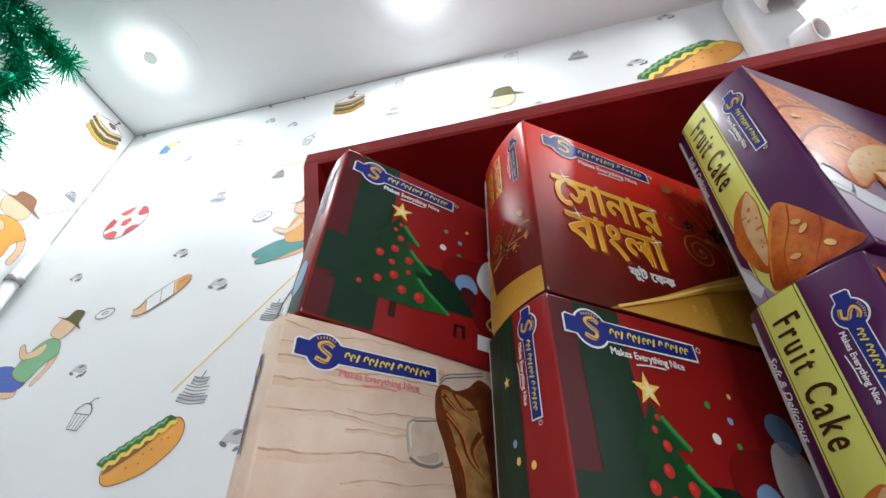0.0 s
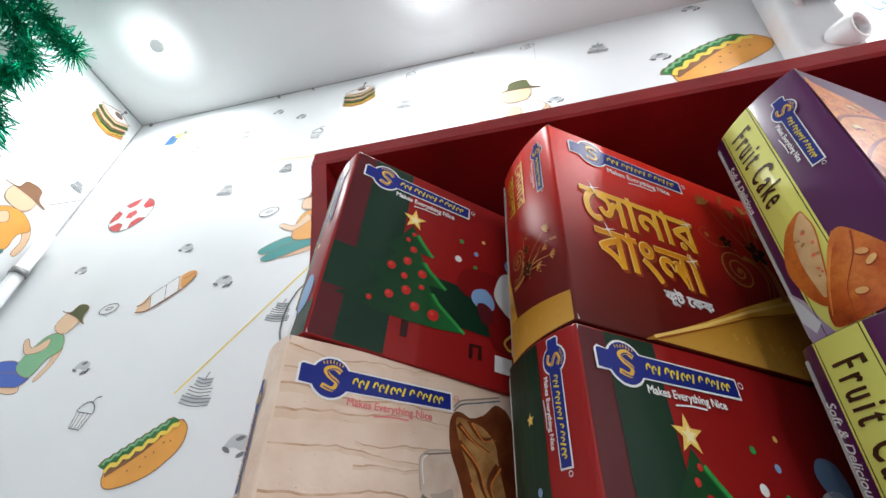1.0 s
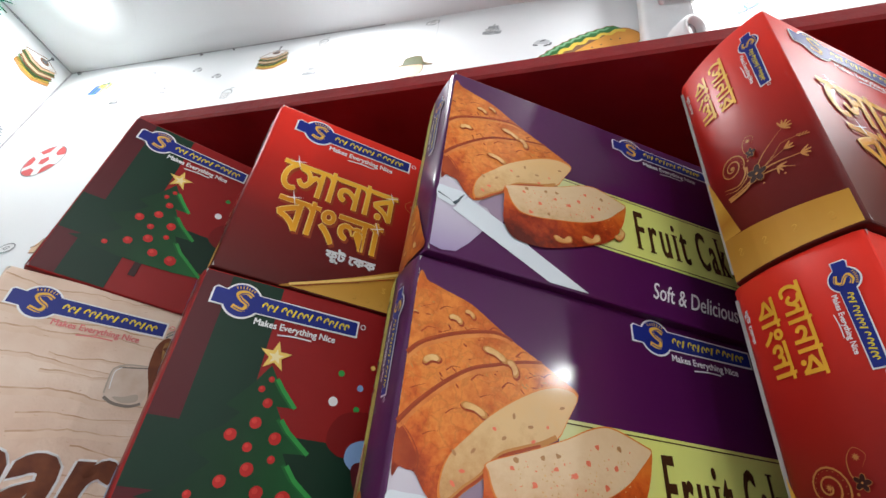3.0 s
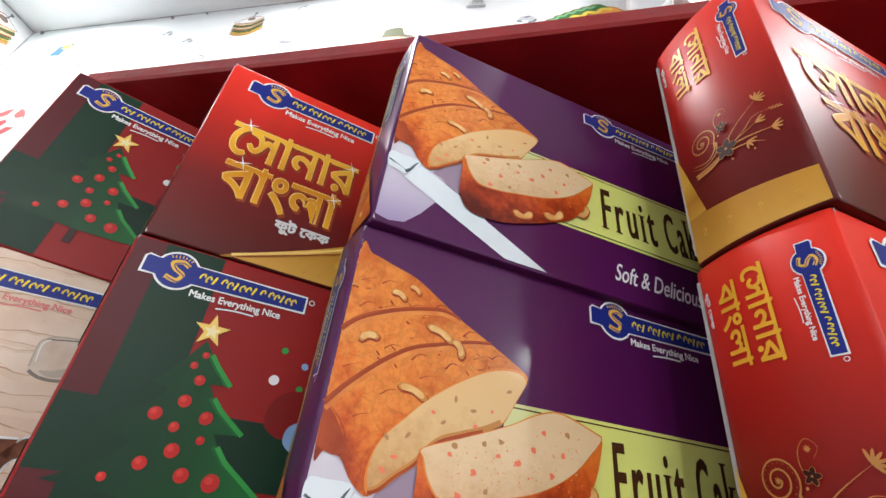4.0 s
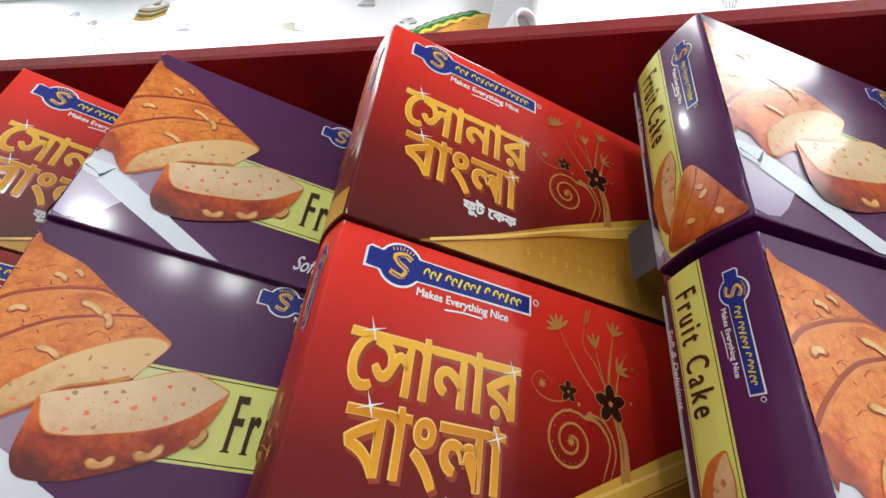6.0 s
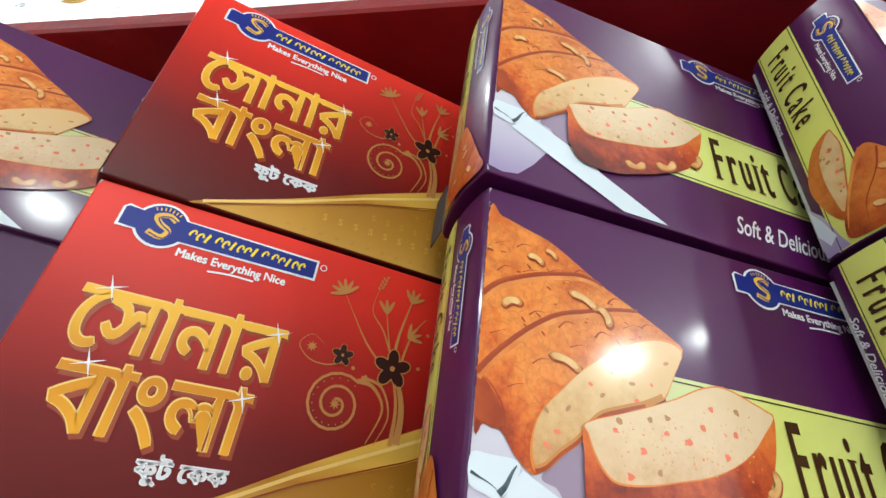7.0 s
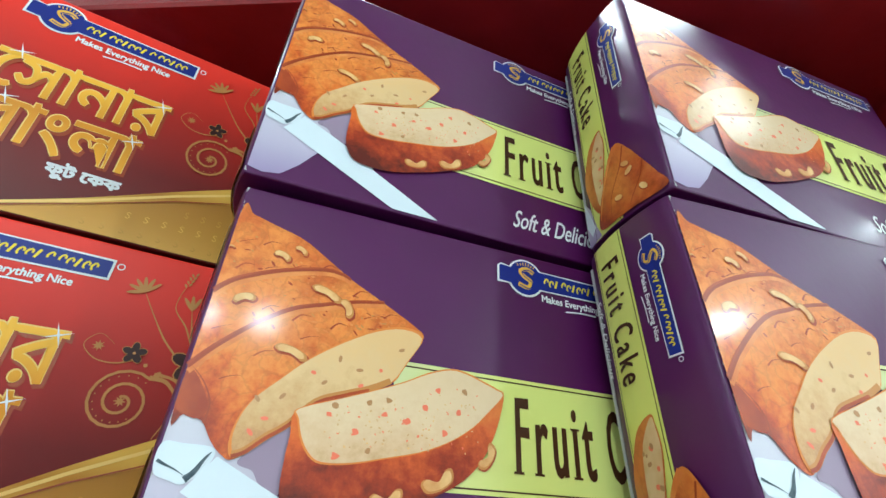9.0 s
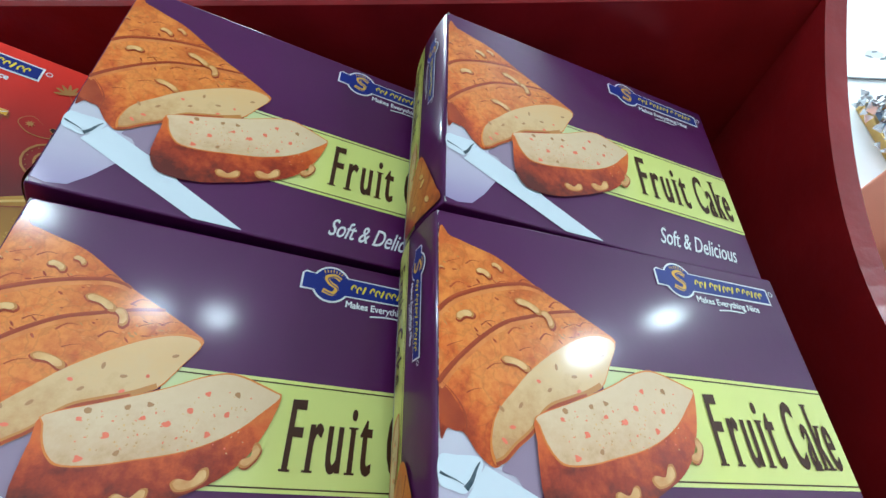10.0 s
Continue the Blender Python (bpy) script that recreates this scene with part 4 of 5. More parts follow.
# ---- the christmas carton ----
def christmas_box(label):
    t = box_shell("cake_box", XRED, label)
    a = Art(on_front)
    a.rect(0.0014, 0.0015, 0.0205, BH - 0.0015, MAROON, 1)
    a.rect(0.0205, 0.0015, 0.0600, BH - 0.0015, GREEN_BAND, 2)
    a.rect(0.0014, 0.0450, 0.0205, 0.0865, GREEN_BAND, 2)
    a.rect(0.0600, 0.0450, 0.1650, 0.0865, GREEN_BAND, 2)
    a.done("plaid_print", t, "dark green and maroon plaid print")
    a = Art(on_front)
    tree = [(0.0675, 0.1330), (0.0740, 0.1240), (0.0810, 0.1158), (0.0915, 0.1055), (0.0785, 0.1048), (0.0840, 0.0965), (0.0905, 0.0895), (0.1075, 0.0765), (0.0905, 0.0752), (0.0950, 0.0680), (0.1020, 0.0598), (0.1290, 0.0400), (0.1040, 0.0368), (0.0780, 0.0352), (0.0536, 0.0352), (0.0120, 0.0405),
            (0.0360, 0.0520), (0.0470, 0.0640), (0.0280, 0.0735), (0.0480, 0.0870), (0.0560, 0.0970), (0.0450, 0.1005), (0.0580, 0.1170)]
    a.face(tree, TREE, 3)
    for run in (tree[1:4], tree[5:8], tree[9:12]):
        a.stroke(run, 0.0030, TREE_LIGHT, 3.5)
        a.stroke([(u - 0.0025, v) for u, v in run], 0.0024, TREE_MID, 3.3)
    a.rect(0.0710, 0.0205, 0.0770, 0.0352, BLOSSOM, 3)
    for u, v, r in ((0.0700, 0.1228, 0.0022), (0.0652, 0.1148, 0.0024), (0.0717, 0.1060, 0.0034), (0.0675, 0.0918, 0.0040), (0.0538, 0.0820, 0.0040), (0.0830, 0.0836, 0.0042), (0.0667, 0.0758, 0.0031), (0.0840, 0.0703, 0.0026), (0.0703, 0.0625, 0.0043), (0.0560, 0.0538, 0.0039), (0.0400, 0.0447, 0.0025), (0.0800, 0.0498, 0.0043), (0.0975, 0.0475, 0.0053)):
        a.disc(u, v, r, BALL_RED, 5)
        a.disc(u - 0.25 * r, v + 0.25 * r, 0.45 * r, BALL_LIGHT, 5.4, n=10)
    a.star(0.0680, 0.1400, 0.0122, STAR, 6, 0.40)
    a.star(0.0684, 0.1395, 0.0060, STAR_LIGHT, 7, 0.42)
    a.done("tree_picture", t, "printed green christmas tree with red balls")
    a = Art(on_front)
    for u, v, r, m in ((0.1178, 0.1160, 0.0036, WHITE), (0.1200, 0.1382, 0.0025, TREE_LIGHT), (0.1370, 0.1297, 0.0026, SKY_BLUE), (0.1449, 0.1478, 0.0020, STAR), (0.1368, 0.1130, 0.0024, TREE_LIGHT)):
        a.disc(u, v, r, m, 2)
    a.done("confetti", t, "printed coloured dots")
    a = Art(on_front)
    a.blob([(0.1190, 0.0860), (0.1195, 0.0980), (0.1270, 0.1080), (0.1420, 0.1120), (0.1650, 0.1110), (0.2150, 0.0980), (0.2200, 0.0550), (0.1900, 0.0300), (0.1600, 0.0360), (0.1520, 0.0560), (0.1380, 0.0760), (0.1280, 0.0790)], CRIMSON_DARK, 4)
    a.blob([(0.170, 0.128), (0.178, 0.140), (0.195, 0.138), (0.200, 0.120), (0.184, 0.112)], SKY_BLUE, 5)
    a.blob([(0.1600, 0.0850), (0.1595, 0.1000), (0.1690, 0.1180), (0.1900, 0.1200), (0.2020, 0.1010), (0.1960, 0.0770), (0.1780, 0.0700)], WHITE, 5)
    a.blob([(0.1345, 0.0760), (0.1360, 0.0870), (0.1480, 0.0920), (0.1570, 0.0850), (0.1580, 0.0740), (0.1460, 0.0690)], SKY_BLUE, 5)
    a.blob([(0.1400, 0.0720), (0.1470, 0.0770), (0.1560, 0.0720), (0.1570, 0.0600), (0.1470, 0.0560)], MAROON, 5.6)
    a.stroke(smooth([(0.176, 0.052), (0.170, 0.044), (0.176, 0.038), (0.184, 0.044), (0.180, 0.054)], True), 0.0024, GOLD_S, 6, closed=True)
    a.rect(0.1600, 0.0150, 0.1780, 0.0300, WHITE, 5)
    a.stroke([(0.1360, 0.0200), (0.1360, 0.0320), (0.1450, 0.0330), (0.1450, 0.0210)], 0.0038, BLOSSOM, 5)
    a.done("figure_picture", t, "plain rounded red, white and blue shapes")
    maker_label(turned(on_front, 0.0115, 0.1765), t, 4, 0.1135)
    a = Art(on_side)
    a.rect(0.0340, 0.0015, BD - 0.0015, BH - 0.0015, GREEN_BAND, 1)
    a.rect(0.0015, 0.0015, 0.0340, 0.0300, GREEN_BAND, 1)
    a.disc(0.0441, 0.1093, 0.0024, SKY_BLUE, 2)
    a.disc(0.0416, 0.0987, 0.0024, STAR, 2)
    a.disc(0.0268, 0.0936, 0.0024, STAR, 2)
    a.star(0.0480, 0.1500, 0.0045, STAR, 3)
    a.star(0.0480, 0.0520, 0.0120, GOLD_S, 3, 0.5, 5, 60)
    a.blob([(0.012, 0.030), (0.010, 0.050), (0.022, 0.060), (0.032, 0.046), (0.026, 0.026)], SKY_BLUE, 3)
    a.blob([(0.030, 0.008), (0.028, 0.026), (0.044, 0.036), (0.056, 0.022), (0.048, 0.008)], WHITE, 3)
    a.done("side_print", t, "green side panel with printed shapes")
    maker_label(turned(on_side, 0.0190, 0.1930, True), t, 2, 0.0750)
    return t


# ---- the marble cake carton ----
def marble_box(label):
    t = box_shell("cake_box", MARBLE_PAPER, label)
    rnd = random.Random(11)
    for i in range(15):
        v, turn, slope = 0.008 + 0.0130 * i + rnd.uniform(-0.003, 0.003), rnd.uniform(0, 6), rnd.uniform(-0.010, 0.010)
        first, upto = rnd.choice((0, 0, 0, 9, 16)), rnd.choice((46, 46, 30, 40))
        line = [(0.0015 + (BW - 0.003) * k / 46, v + slope * k / 46 + rnd.uniform(-0.0009, 0.0009) + 0.0026 * math.sin(k * 0.21 + turn) + 0.0011 * math.sin(k * 0.62 + i)) for k in range(first, upto + 1)]
        line = [(u, min(max(w, 0.004), BH - 0.004)) for u, w in line]
        wide = rnd.choice((0.0012, 0.0018, 0.0030))
        a = Art(on_front)
        a.stroke([(u, w - wide) for u, w in line], wide * 2.2, GRAIN_PALE, 0.6, taper=True)
        a.done("grain_shade", t)
        a = Art(on_front)
        a.stroke(line, 0.0007 + wide * 0.3, GRAIN, 1, taper=True)
        a.done("grain_line", t)
    a = Art(on_front)
    for _ in range(120):
        u, w = rnd.uniform(0.004, BW - 0.02), rnd.uniform(0.004, BH - 0.004)
        a.stroke([(u, w), (u + rnd.uniform(0.001, 0.004), w + rnd.uniform(-0.0006, 0.0006))], 0.0004, GRAIN, 1, taper=True)
    tagged(a.done("paper_creases", t, "fine creases in the beige paper"), kind="stuff")
    a = Art(on_front)
    for d in ((-0.0016, 0), (0.0016, 0), (0, 0.0016), (0, -0.0016)):
        a.word("marb", (0.010 + d[0], 0.010 + d[1], 0.172 + d[0], 0.0775 + d[1]), WHITE, 2, 0.15, bold=0.0060)
    a.word("marb", (0.010, 0.010, 0.172, 0.0775), CHOCO, 3, 0.15, bold=0.0055)
    a.done("title", t, "dark brown lettering with a white rim")
    a = Art(on_front)
    a.blob([(0.1050, 0.1060), (0.1040, 0.1270), (0.1110, 0.1340), (0.1290, 0.1360), (0.1350, 0.1290), (0.1345, 0.1050), (0.1240, 0.1000), (0.1120, 0.1010)], GLASS_INK, 2)
    a.stroke(smooth([(0.1050, 0.1080), (0.1040, 0.1260), (0.1070, 0.1310), (0.1140, 0.1345), (0.1300, 0.1360)], False), 0.0012, GLASS_EDGE, 3)
    a.stroke(smooth([(0.1075, 0.1120), (0.1062, 0.1260), (0.1100, 0.1310)], False), 0.0008, WHITE, 3.4)
    a.stroke(smooth([(0.1060, 0.1050), (0.1140, 0.1010), (0.1260, 0.1005), (0.1340, 0.1040)], False), 0.0024, GLASS_RIM, 3)
    a.stroke(smooth([(0.1080, 0.1310), (0.1180, 0.1325), (0.1300, 0.1345)], False), 0.0012, GLASS_RIM, 3)
    a.blob([(0.1120, 0.1060), (0.1200, 0.1075), (0.1290, 0.1110), (0.1300, 0.1050), (0.1200, 0.1025)], GLASS_EDGE, 3)
    a.done("glass_picture", t, "printed drinking glass")
    a = Art(on_front)
    a.blob([(0.1330, 0.1660), (0.1380, 0.1740), (0.1550, 0.1790), (0.1800, 0.1840), (0.1960, 0.1800), (0.1960, 0.0900), (0.1500, 0.0900), (0.1420, 0.1200)], GLASS_INK, 3)
    for d in (0.0, 0.0030):
        a.stroke(smooth([(0.1330, 0.1650 + d), (0.1400, 0.1712 + d), (0.1560, 0.1752 + d), (0.1780, 0.1806 + d)], False), 0.0012, GLASS_RIM if d else STEEL_DARK, 3.5)
    a.blob([(0.1285, 0.1540), (0.1330, 0.1640), (0.1400, 0.1650), (0.1480, 0.1620), (0.1600, 0.1660), (0.1760, 0.1760), (0.1900, 0.1500), (0.1900, 0.0200), (0.1500, 0.0200), (0.1440, 0.0800), (0.1360, 0.1150), (0.1290, 0.1350)], CHOCO, 4)
    a.blob([(0.1345, 0.1600), (0.1460, 0.1595), (0.1590, 0.1560), (0.1690, 0.1460), (0.1710, 0.1300), (0.1760, 0.1000), (0.1740, 0.0600), (0.1600, 0.0400), (0.1520, 0.0800), (0.1450, 0.1200), (0.1370, 0.1420)], PALE_CAKE, 5)
    for streak in ([(0.136, 0.156), (0.147, 0.146), (0.164, 0.138)], [(0.136, 0.143), (0.150, 0.128), (0.156, 0.110), (0.170, 0.096)], [(0.143, 0.118), (0.150, 0.100), (0.152, 0.080)], [(0.170, 0.130), (0.160, 0.116), (0.166, 0.102)], [(0.150, 0.074), (0.162, 0.062), (0.170, 0.070)], [(0.154, 0.052), (0.164, 0.046), (0.168, 0.036)], [(0.146, 0.160), (0.156, 0.148), (0.168, 0.150)]):
        a.stroke(smooth(streak, False), 0.0052, CHOCO, 6, taper=True)
        a.stroke(smooth([(u + 0.0024, v - 0.0016) for u, v in streak], False), 0.0016, CRUST_LIP, 6.4, taper=True)
    a.done("cake_picture", t, "printed marbled chocolate cake slice")
    maker_label(turned(on_front, 0.0120, 0.1715), t, 3, 0.1180, PINK)
    maker_label(turned(on_side, 0.030, 0.170, True), t, 2, 0.070, PINK)
    return t


FRUIT = fruit_box("purple printed carton of fruit cake with a lime title band")
RED = red_box("glossy red printed cake carton with golden lettering")
XMAS = christmas_box("dark green and red christmas cake carton with a printed tree")
MARBLE = marble_box("beige wood-grain printed carton of marble cake")
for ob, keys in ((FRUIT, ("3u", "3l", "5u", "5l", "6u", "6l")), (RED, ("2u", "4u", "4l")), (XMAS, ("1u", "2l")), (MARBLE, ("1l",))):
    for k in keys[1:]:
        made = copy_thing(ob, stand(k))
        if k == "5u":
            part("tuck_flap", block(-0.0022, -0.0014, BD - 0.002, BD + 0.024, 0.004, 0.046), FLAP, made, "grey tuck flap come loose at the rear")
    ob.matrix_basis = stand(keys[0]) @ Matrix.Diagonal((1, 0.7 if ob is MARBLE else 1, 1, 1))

# ---- drawings printed on the wallpaper ----
LINE_GREY = material("grey_line", (0.16, 0.17, 0.18), 0.5)
PALE_GREY = material("pale_grey", (0.50, 0.52, 0.54), 0.5)
W_ORANGE, W_TEAL, W_BROWN = material("orange_print", (0.80, 0.36, 0.06), 0.5, vary=0.1), material("teal_print", (0.02, 0.26, 0.25), 0.5), material("brown_print", (0.28, 0.13, 0.06), 0.5, vary=0.15)
W_GREEN, W_YELLOW, W_RED = material("green_print", (0.035, 0.20, 0.045), 0.5, vary=0.2), material("yellow_print", (0.82, 0.60, 0.08), 0.5), material("red_print", (0.55, 0.06, 0.06), 0.5)
W_OLIVE = material("olive_print", (0.10, 0.11, 0.035), 0.5, vary=0.2)
W_SKIN, W_BLUE, W_WHITE = material("tan_print", (0.76, 0.52, 0.33), 0.5), material("blue_print", (0.05, 0.12, 0.48), 0.5), material("white_print", (0.80, 0.80, 0.80), 0.5)
PALE_BLUE = material("pale_blue_print", (0.34, 0.46, 0.80), 0.5)
W_BREAD, W_MINT, W_PURPLE = material("bread_print", (0.70, 0.33, 0.10), 0.5, colour2=(0.60, 0.24, 0.06), scale=25), material("mint_print", (0.20, 0.45, 0.24), 0.5), material("purple_print", (0.14, 0.05, 0.18), 0.5)
RULE = 0.0004


def on_back(x, z, layer):
    return (x, WALL_Y - RULE * layer, z)


def on_left(y, z, layer):
    return (LEFT_X + RULE * layer, y, z)


def ring(a, b, r, ry=None, n=18, turn=0.0):
    ry, c, s = ry or r, math.cos(radians(turn)), math.sin(radians(turn))
    return [(a + r * math.cos(k * 2 * math.pi / n) * c - ry * math.sin(k * 2 * math.pi / n) * s, b + r * math.cos(k * 2 * math.pi / n) * s + ry * math.sin(k * 2 * math.pi / n) * c) for k in range(n)]


def shaped(place, pts, x, z, size, turn=0.0):
    c, s = math.cos(radians(turn)), math.sin(radians(turn))
    return [(x + size * (u * c - v * s), z + size * (u * s + v * c)) for u, v in pts]


def cupcake(a, x, z, size, turn=0):
    cup = [(-0.36, 0.05), (-0.24, -0.5), (0.24, -0.5), (0.36, 0.05)]
    a.face(shaped(0, cup, x, z, size, turn), W_WHITE, 1)
    a.stroke(shaped(0, cup, x, z, size, turn), 0.0022, LINE_GREY, 2, True)
    for u in (-0.15, 0.0, 0.15):
        a.stroke(shaped(0, [(u * 1.3, 0.05), (u, -0.48)], x, z, size, turn), 0.0014, LINE_GREY, 2)
    a.stroke(smooth(shaped(0, [(-0.40, 0.06), (-0.32, 0.26), (-0.10, 0.42), (0.14, 0.40), (0.34, 0.24), (0.40, 0.06)], x, z, size, turn), False), 0.0024, LINE_GREY, 2)
    a.stroke(smooth(shaped(0, [(0.05, 0.42), (0.14, 0.60), (0.34, 0.66)], x, z, size, turn), False), 0.0022, LINE_GREY, 2)


def cake(a, x, z, size, turn=0):
    for k, w in ((0, 0.50), (1, 0.40), (2, 0.28)):
        y = -0.30 + 0.27 * k
        a.face(shaped(0, [(-w, y), (w, y), (w, y + 0.2), (-w, y + 0.2)], x, z, size, turn), PALE_GREY if k != 1 else W_WHITE, 1)
        for q in (0, 0.1, 0.2):
            a.stroke(smooth(shaped(0, [(-w, y + q), (0, y + q - 0.06), (w, y + q)], x, z, size, turn), False), 0.0016, LINE_GREY, 2)
    a.stroke(shaped(0, [(0.0, 0.42), (0.05, 0.62)], x, z, size, turn), 0.0022, LINE_GREY, 2)


def donut(a, x, z, size, turn=0):
    a.face(ring(x, z, size * 0.5, size * 0.26, 18, turn), W_WHITE, 1)
    a.stroke(ring(x, z, size * 0.5, size * 0.26, 18, turn), 0.0022, LINE_GREY, 2, True)
    a.stroke(ring(x, z + 0.02 * size, size * 0.18, size * 0.07, 12, turn), 0.0018, LINE_GREY, 2, True)
    a.stroke(smooth(shaped(0, [(-0.47, -0.10), (0, -0.34), (0.47, -0.10)], x, z, size, turn), False), 0.0016, PALE_GREY, 2)


def fruit(a, x, z, size, turn=0):
    a.blob(shaped(0, [(-0.45, 0.05), (-0.15, 0.32), (0.25, 0.22), (0.42, -0.05), (0.18, -0.22), (-0.12, -0.05)], x, z, size, turn), PALE_GREY, 1)
    for u, v, g in ((0.22, -0.28, 10), (0.42, -0.2, 50), (-0.34, -0.15, -40), (0.05, 0.18, 0)):
        a.disc(x + u * size, z + v * size, 0.17 * size, LINE_GREY, 2, 0.07 * size, turn + g, 9)


def sandwich(a, x, z, size, turn=0):
    """A long layered sandwich cut to a wedge, with a pick in it."""
    def at(pts):
        return shaped(0, pts, x, z, size, turn)
    for k, (m, y, h) in enumerate(((W_BREAD, -0.44, 0.16), (W_YELLOW, -0.34, 0.10), (W_GREEN, -0.26, 0.07), (W_MINT, -0.20, 0.05), (W_RED, -0.16, 0.05), (W_SKIN, -0.12, 0.12), (W_BROWN, 0.00, 0.05), (W_GREEN, 0.05, 0.05), (W_SKIN, 0.09, 0.11))):
        w = 0.56 - 0.03 * (k % 3)
        lay = [(-w, y + 0.13), (-w * 0.4, y - 0.03), (0.12, y - 0.06), (w, y + 0.16), (w, y + 0.16 + h), (0.12, y - 0.06 + h), (-w * 0.4, y - 0.03 + h), (-w, y + 0.13 + h)]
        a.face(at(lay), m, 1 + 0.5 * k)
        a.stroke(at(lay), 0.0015, W_OLIVE, 6 + 0.1 * k, True)
    top = [(-0.54, 0.33), (-0.20, 0.17), (0.12, 0.14), (0.54, 0.36), (0.06, 0.54)]
    a.face(at(top), W_WHITE, 8)
    a.stroke(at(top), 0.0024, W_BROWN, 9, True)
    a.stroke(at([(-0.40, 0.32), (-0.16, 0.22), (0.12, 0.20), (0.42, 0.36)]), 0.0012, W_SKIN, 8.5)
    a.disc(*at([(0.08, 0.38)])[0], 0.15 * size, W_BROWN, 9.2, 0.085 * size)
    a.disc(*at([(0.08, 0.39)])[0], 0.10 * size, LINE_GREY, 9.6, 0.05 * size)
    a.stroke(at([(0.10, 0.40), (0.18, 0.66)]), 0.0035, LINE_GREY, 10)
    a.disc(*at([(0.19, 0.68)])[0], 0.055 * size, LINE_GREY, 10.5)


def hot_dog(a, x, z, size, turn=35, arch=0.0):
    def at(*pts):
        return shaped(0, [(u, v + arch * (1 - 3.6 * u * u)) for u, v in pts], x, z, size, turn)
    bun = [(-0.52, -0.04), (-0.42, -0.20), (0.0, -0.32), (0.38, -0.26), (0.52, -0.12), (0.53, 0.02), (0.42, 0.12), (0, 0.05), (-0.40, 0.10)]
    a.blob(at(*bun), W_ORANGE, 1)
    a.stroke(smooth(at(*bun)), 0.0016, W_BROWN, 1.5, True)
    a.stroke(smooth(at((-0.48, 0.03), (0, 0.02), (0.36, 0.09)), False), 0.10 * size, W_BROWN, 2, taper=True)
    leaf = at(*[(-0.52 + k * 0.050, 0.125 + 0.028 * (k % 2)) for k in range(20)])
    a.stroke(smooth(leaf, False, 3), 0.125 * size, W_BROWN, 2.6)
    a.stroke(smooth(leaf, False, 3), 0.100 * size, W_GREEN, 3)
    a.stroke(smooth(at(*[(-0.50 + k * 0.050, 0.150 + 0.028 * (k % 2)) for k in range(18)]), False, 3), 0.030 * size, W_MINT, 3.5)
    a.stroke(smooth(at(*[(-0.48 + k * 0.078, 0.040 + 0.045 * (k % 2)) for k in range(13)]), False, 3), 0.052 * size, W_YELLOW, 4)
    for u, v in ((-0.2, -0.12), (-0.05, -0.17), (0.12, -0.10), (0.25, -0.06), (0.33, -0.09), (0.02, -0.09)):
        a.disc(*at((u, v))[0], 0.012 * size, W_BROWN, 4, n=6)


def ball(a, x, z, size, turn=0):
    """A leaning white ball with red patches along its rim."""
    def at(*pts):
        return shaped(0, [(x, y * 0.86) for x, y in pts], x0, z0, size, 28)

    x0, z0 = x, z
    rim = [(0.5 * math.cos(k * math.pi / 16), 0.5 * math.sin(k * math.pi / 16)) for k in range(32)]
    a.face(at(*rim), W_WHITE, 1)
    a.stroke(at(*rim), 0.0026, LINE_GREY, 2.6, True)
    for g, wide in ((15, 26), (85, 22), (150, 24), (215, 26), (285, 24)):
        arc = [(0.49 * math.cos(radians(g + d)), 0.49 * math.sin(radians(g + d))) for d in (-wide, -wide / 2, 0, wide / 2, wide)]
        inner = [(0.30 * math.cos(radians(g + d)), 0.30 * math.sin(radians(g + d))) for d in (wide * 0.7, -wide * 0.7)]
        a.face(at(*arc, *inner), W_RED, 2)
        a.stroke(at(*inner), 0.0010, LINE_GREY, 3)
    middle = [(0.14 * math.cos(radians(72 * k + 50)), 0.14 * math.sin(radians(72 * k + 50))) for k in range(5)]
    a.face(at(*middle), W_RED, 2)
    for k, (u, v) in enumerate(middle):
        a.stroke(at((u, v), (2.0 * u, 2.0 * v)), 0.0010, LINE_GREY, 3)


def gift(a, x, z, size, turn=0):
    a.face(shaped(0, [(-0.5, -0.30), (0.02, -0.36), (0.10, 0.26), (-0.40, 0.30)], x, z, size, turn), W_BLUE, 1)
    a.face(shaped(0, [(-0.20, 0.10), (0.05, 0.06), (0.10, 0.26), (-0.16, 0.30)], x, z, size, turn), W_YELLOW, 2)
    a.stroke(shaped(0, [(0.20, -0.22), (0.30, 0.30)], x, z, size, turn), 0.007, W_BLUE, 2)
    a.face(shaped(0, [(0.02, -0.36), (0.40, -0.10), (0.50, 0.40), (0.10, 0.26)], x, z, size, turn), W_YELLOW, 1)
    a.stroke(shaped(0, [(-0.24, -0.33), (-0.14, 0.28), (0.30, 0.36)], x, z, size, turn), 0.008, W_GREEN, 2)
    a.stroke(smooth(shaped(0, [(-0.1, 0.40), (0.05, 0.28), (0.30, 0.50), (0.70, 0.55)], x, z, size, turn), False), 0.004, LINE_GREY, 2)


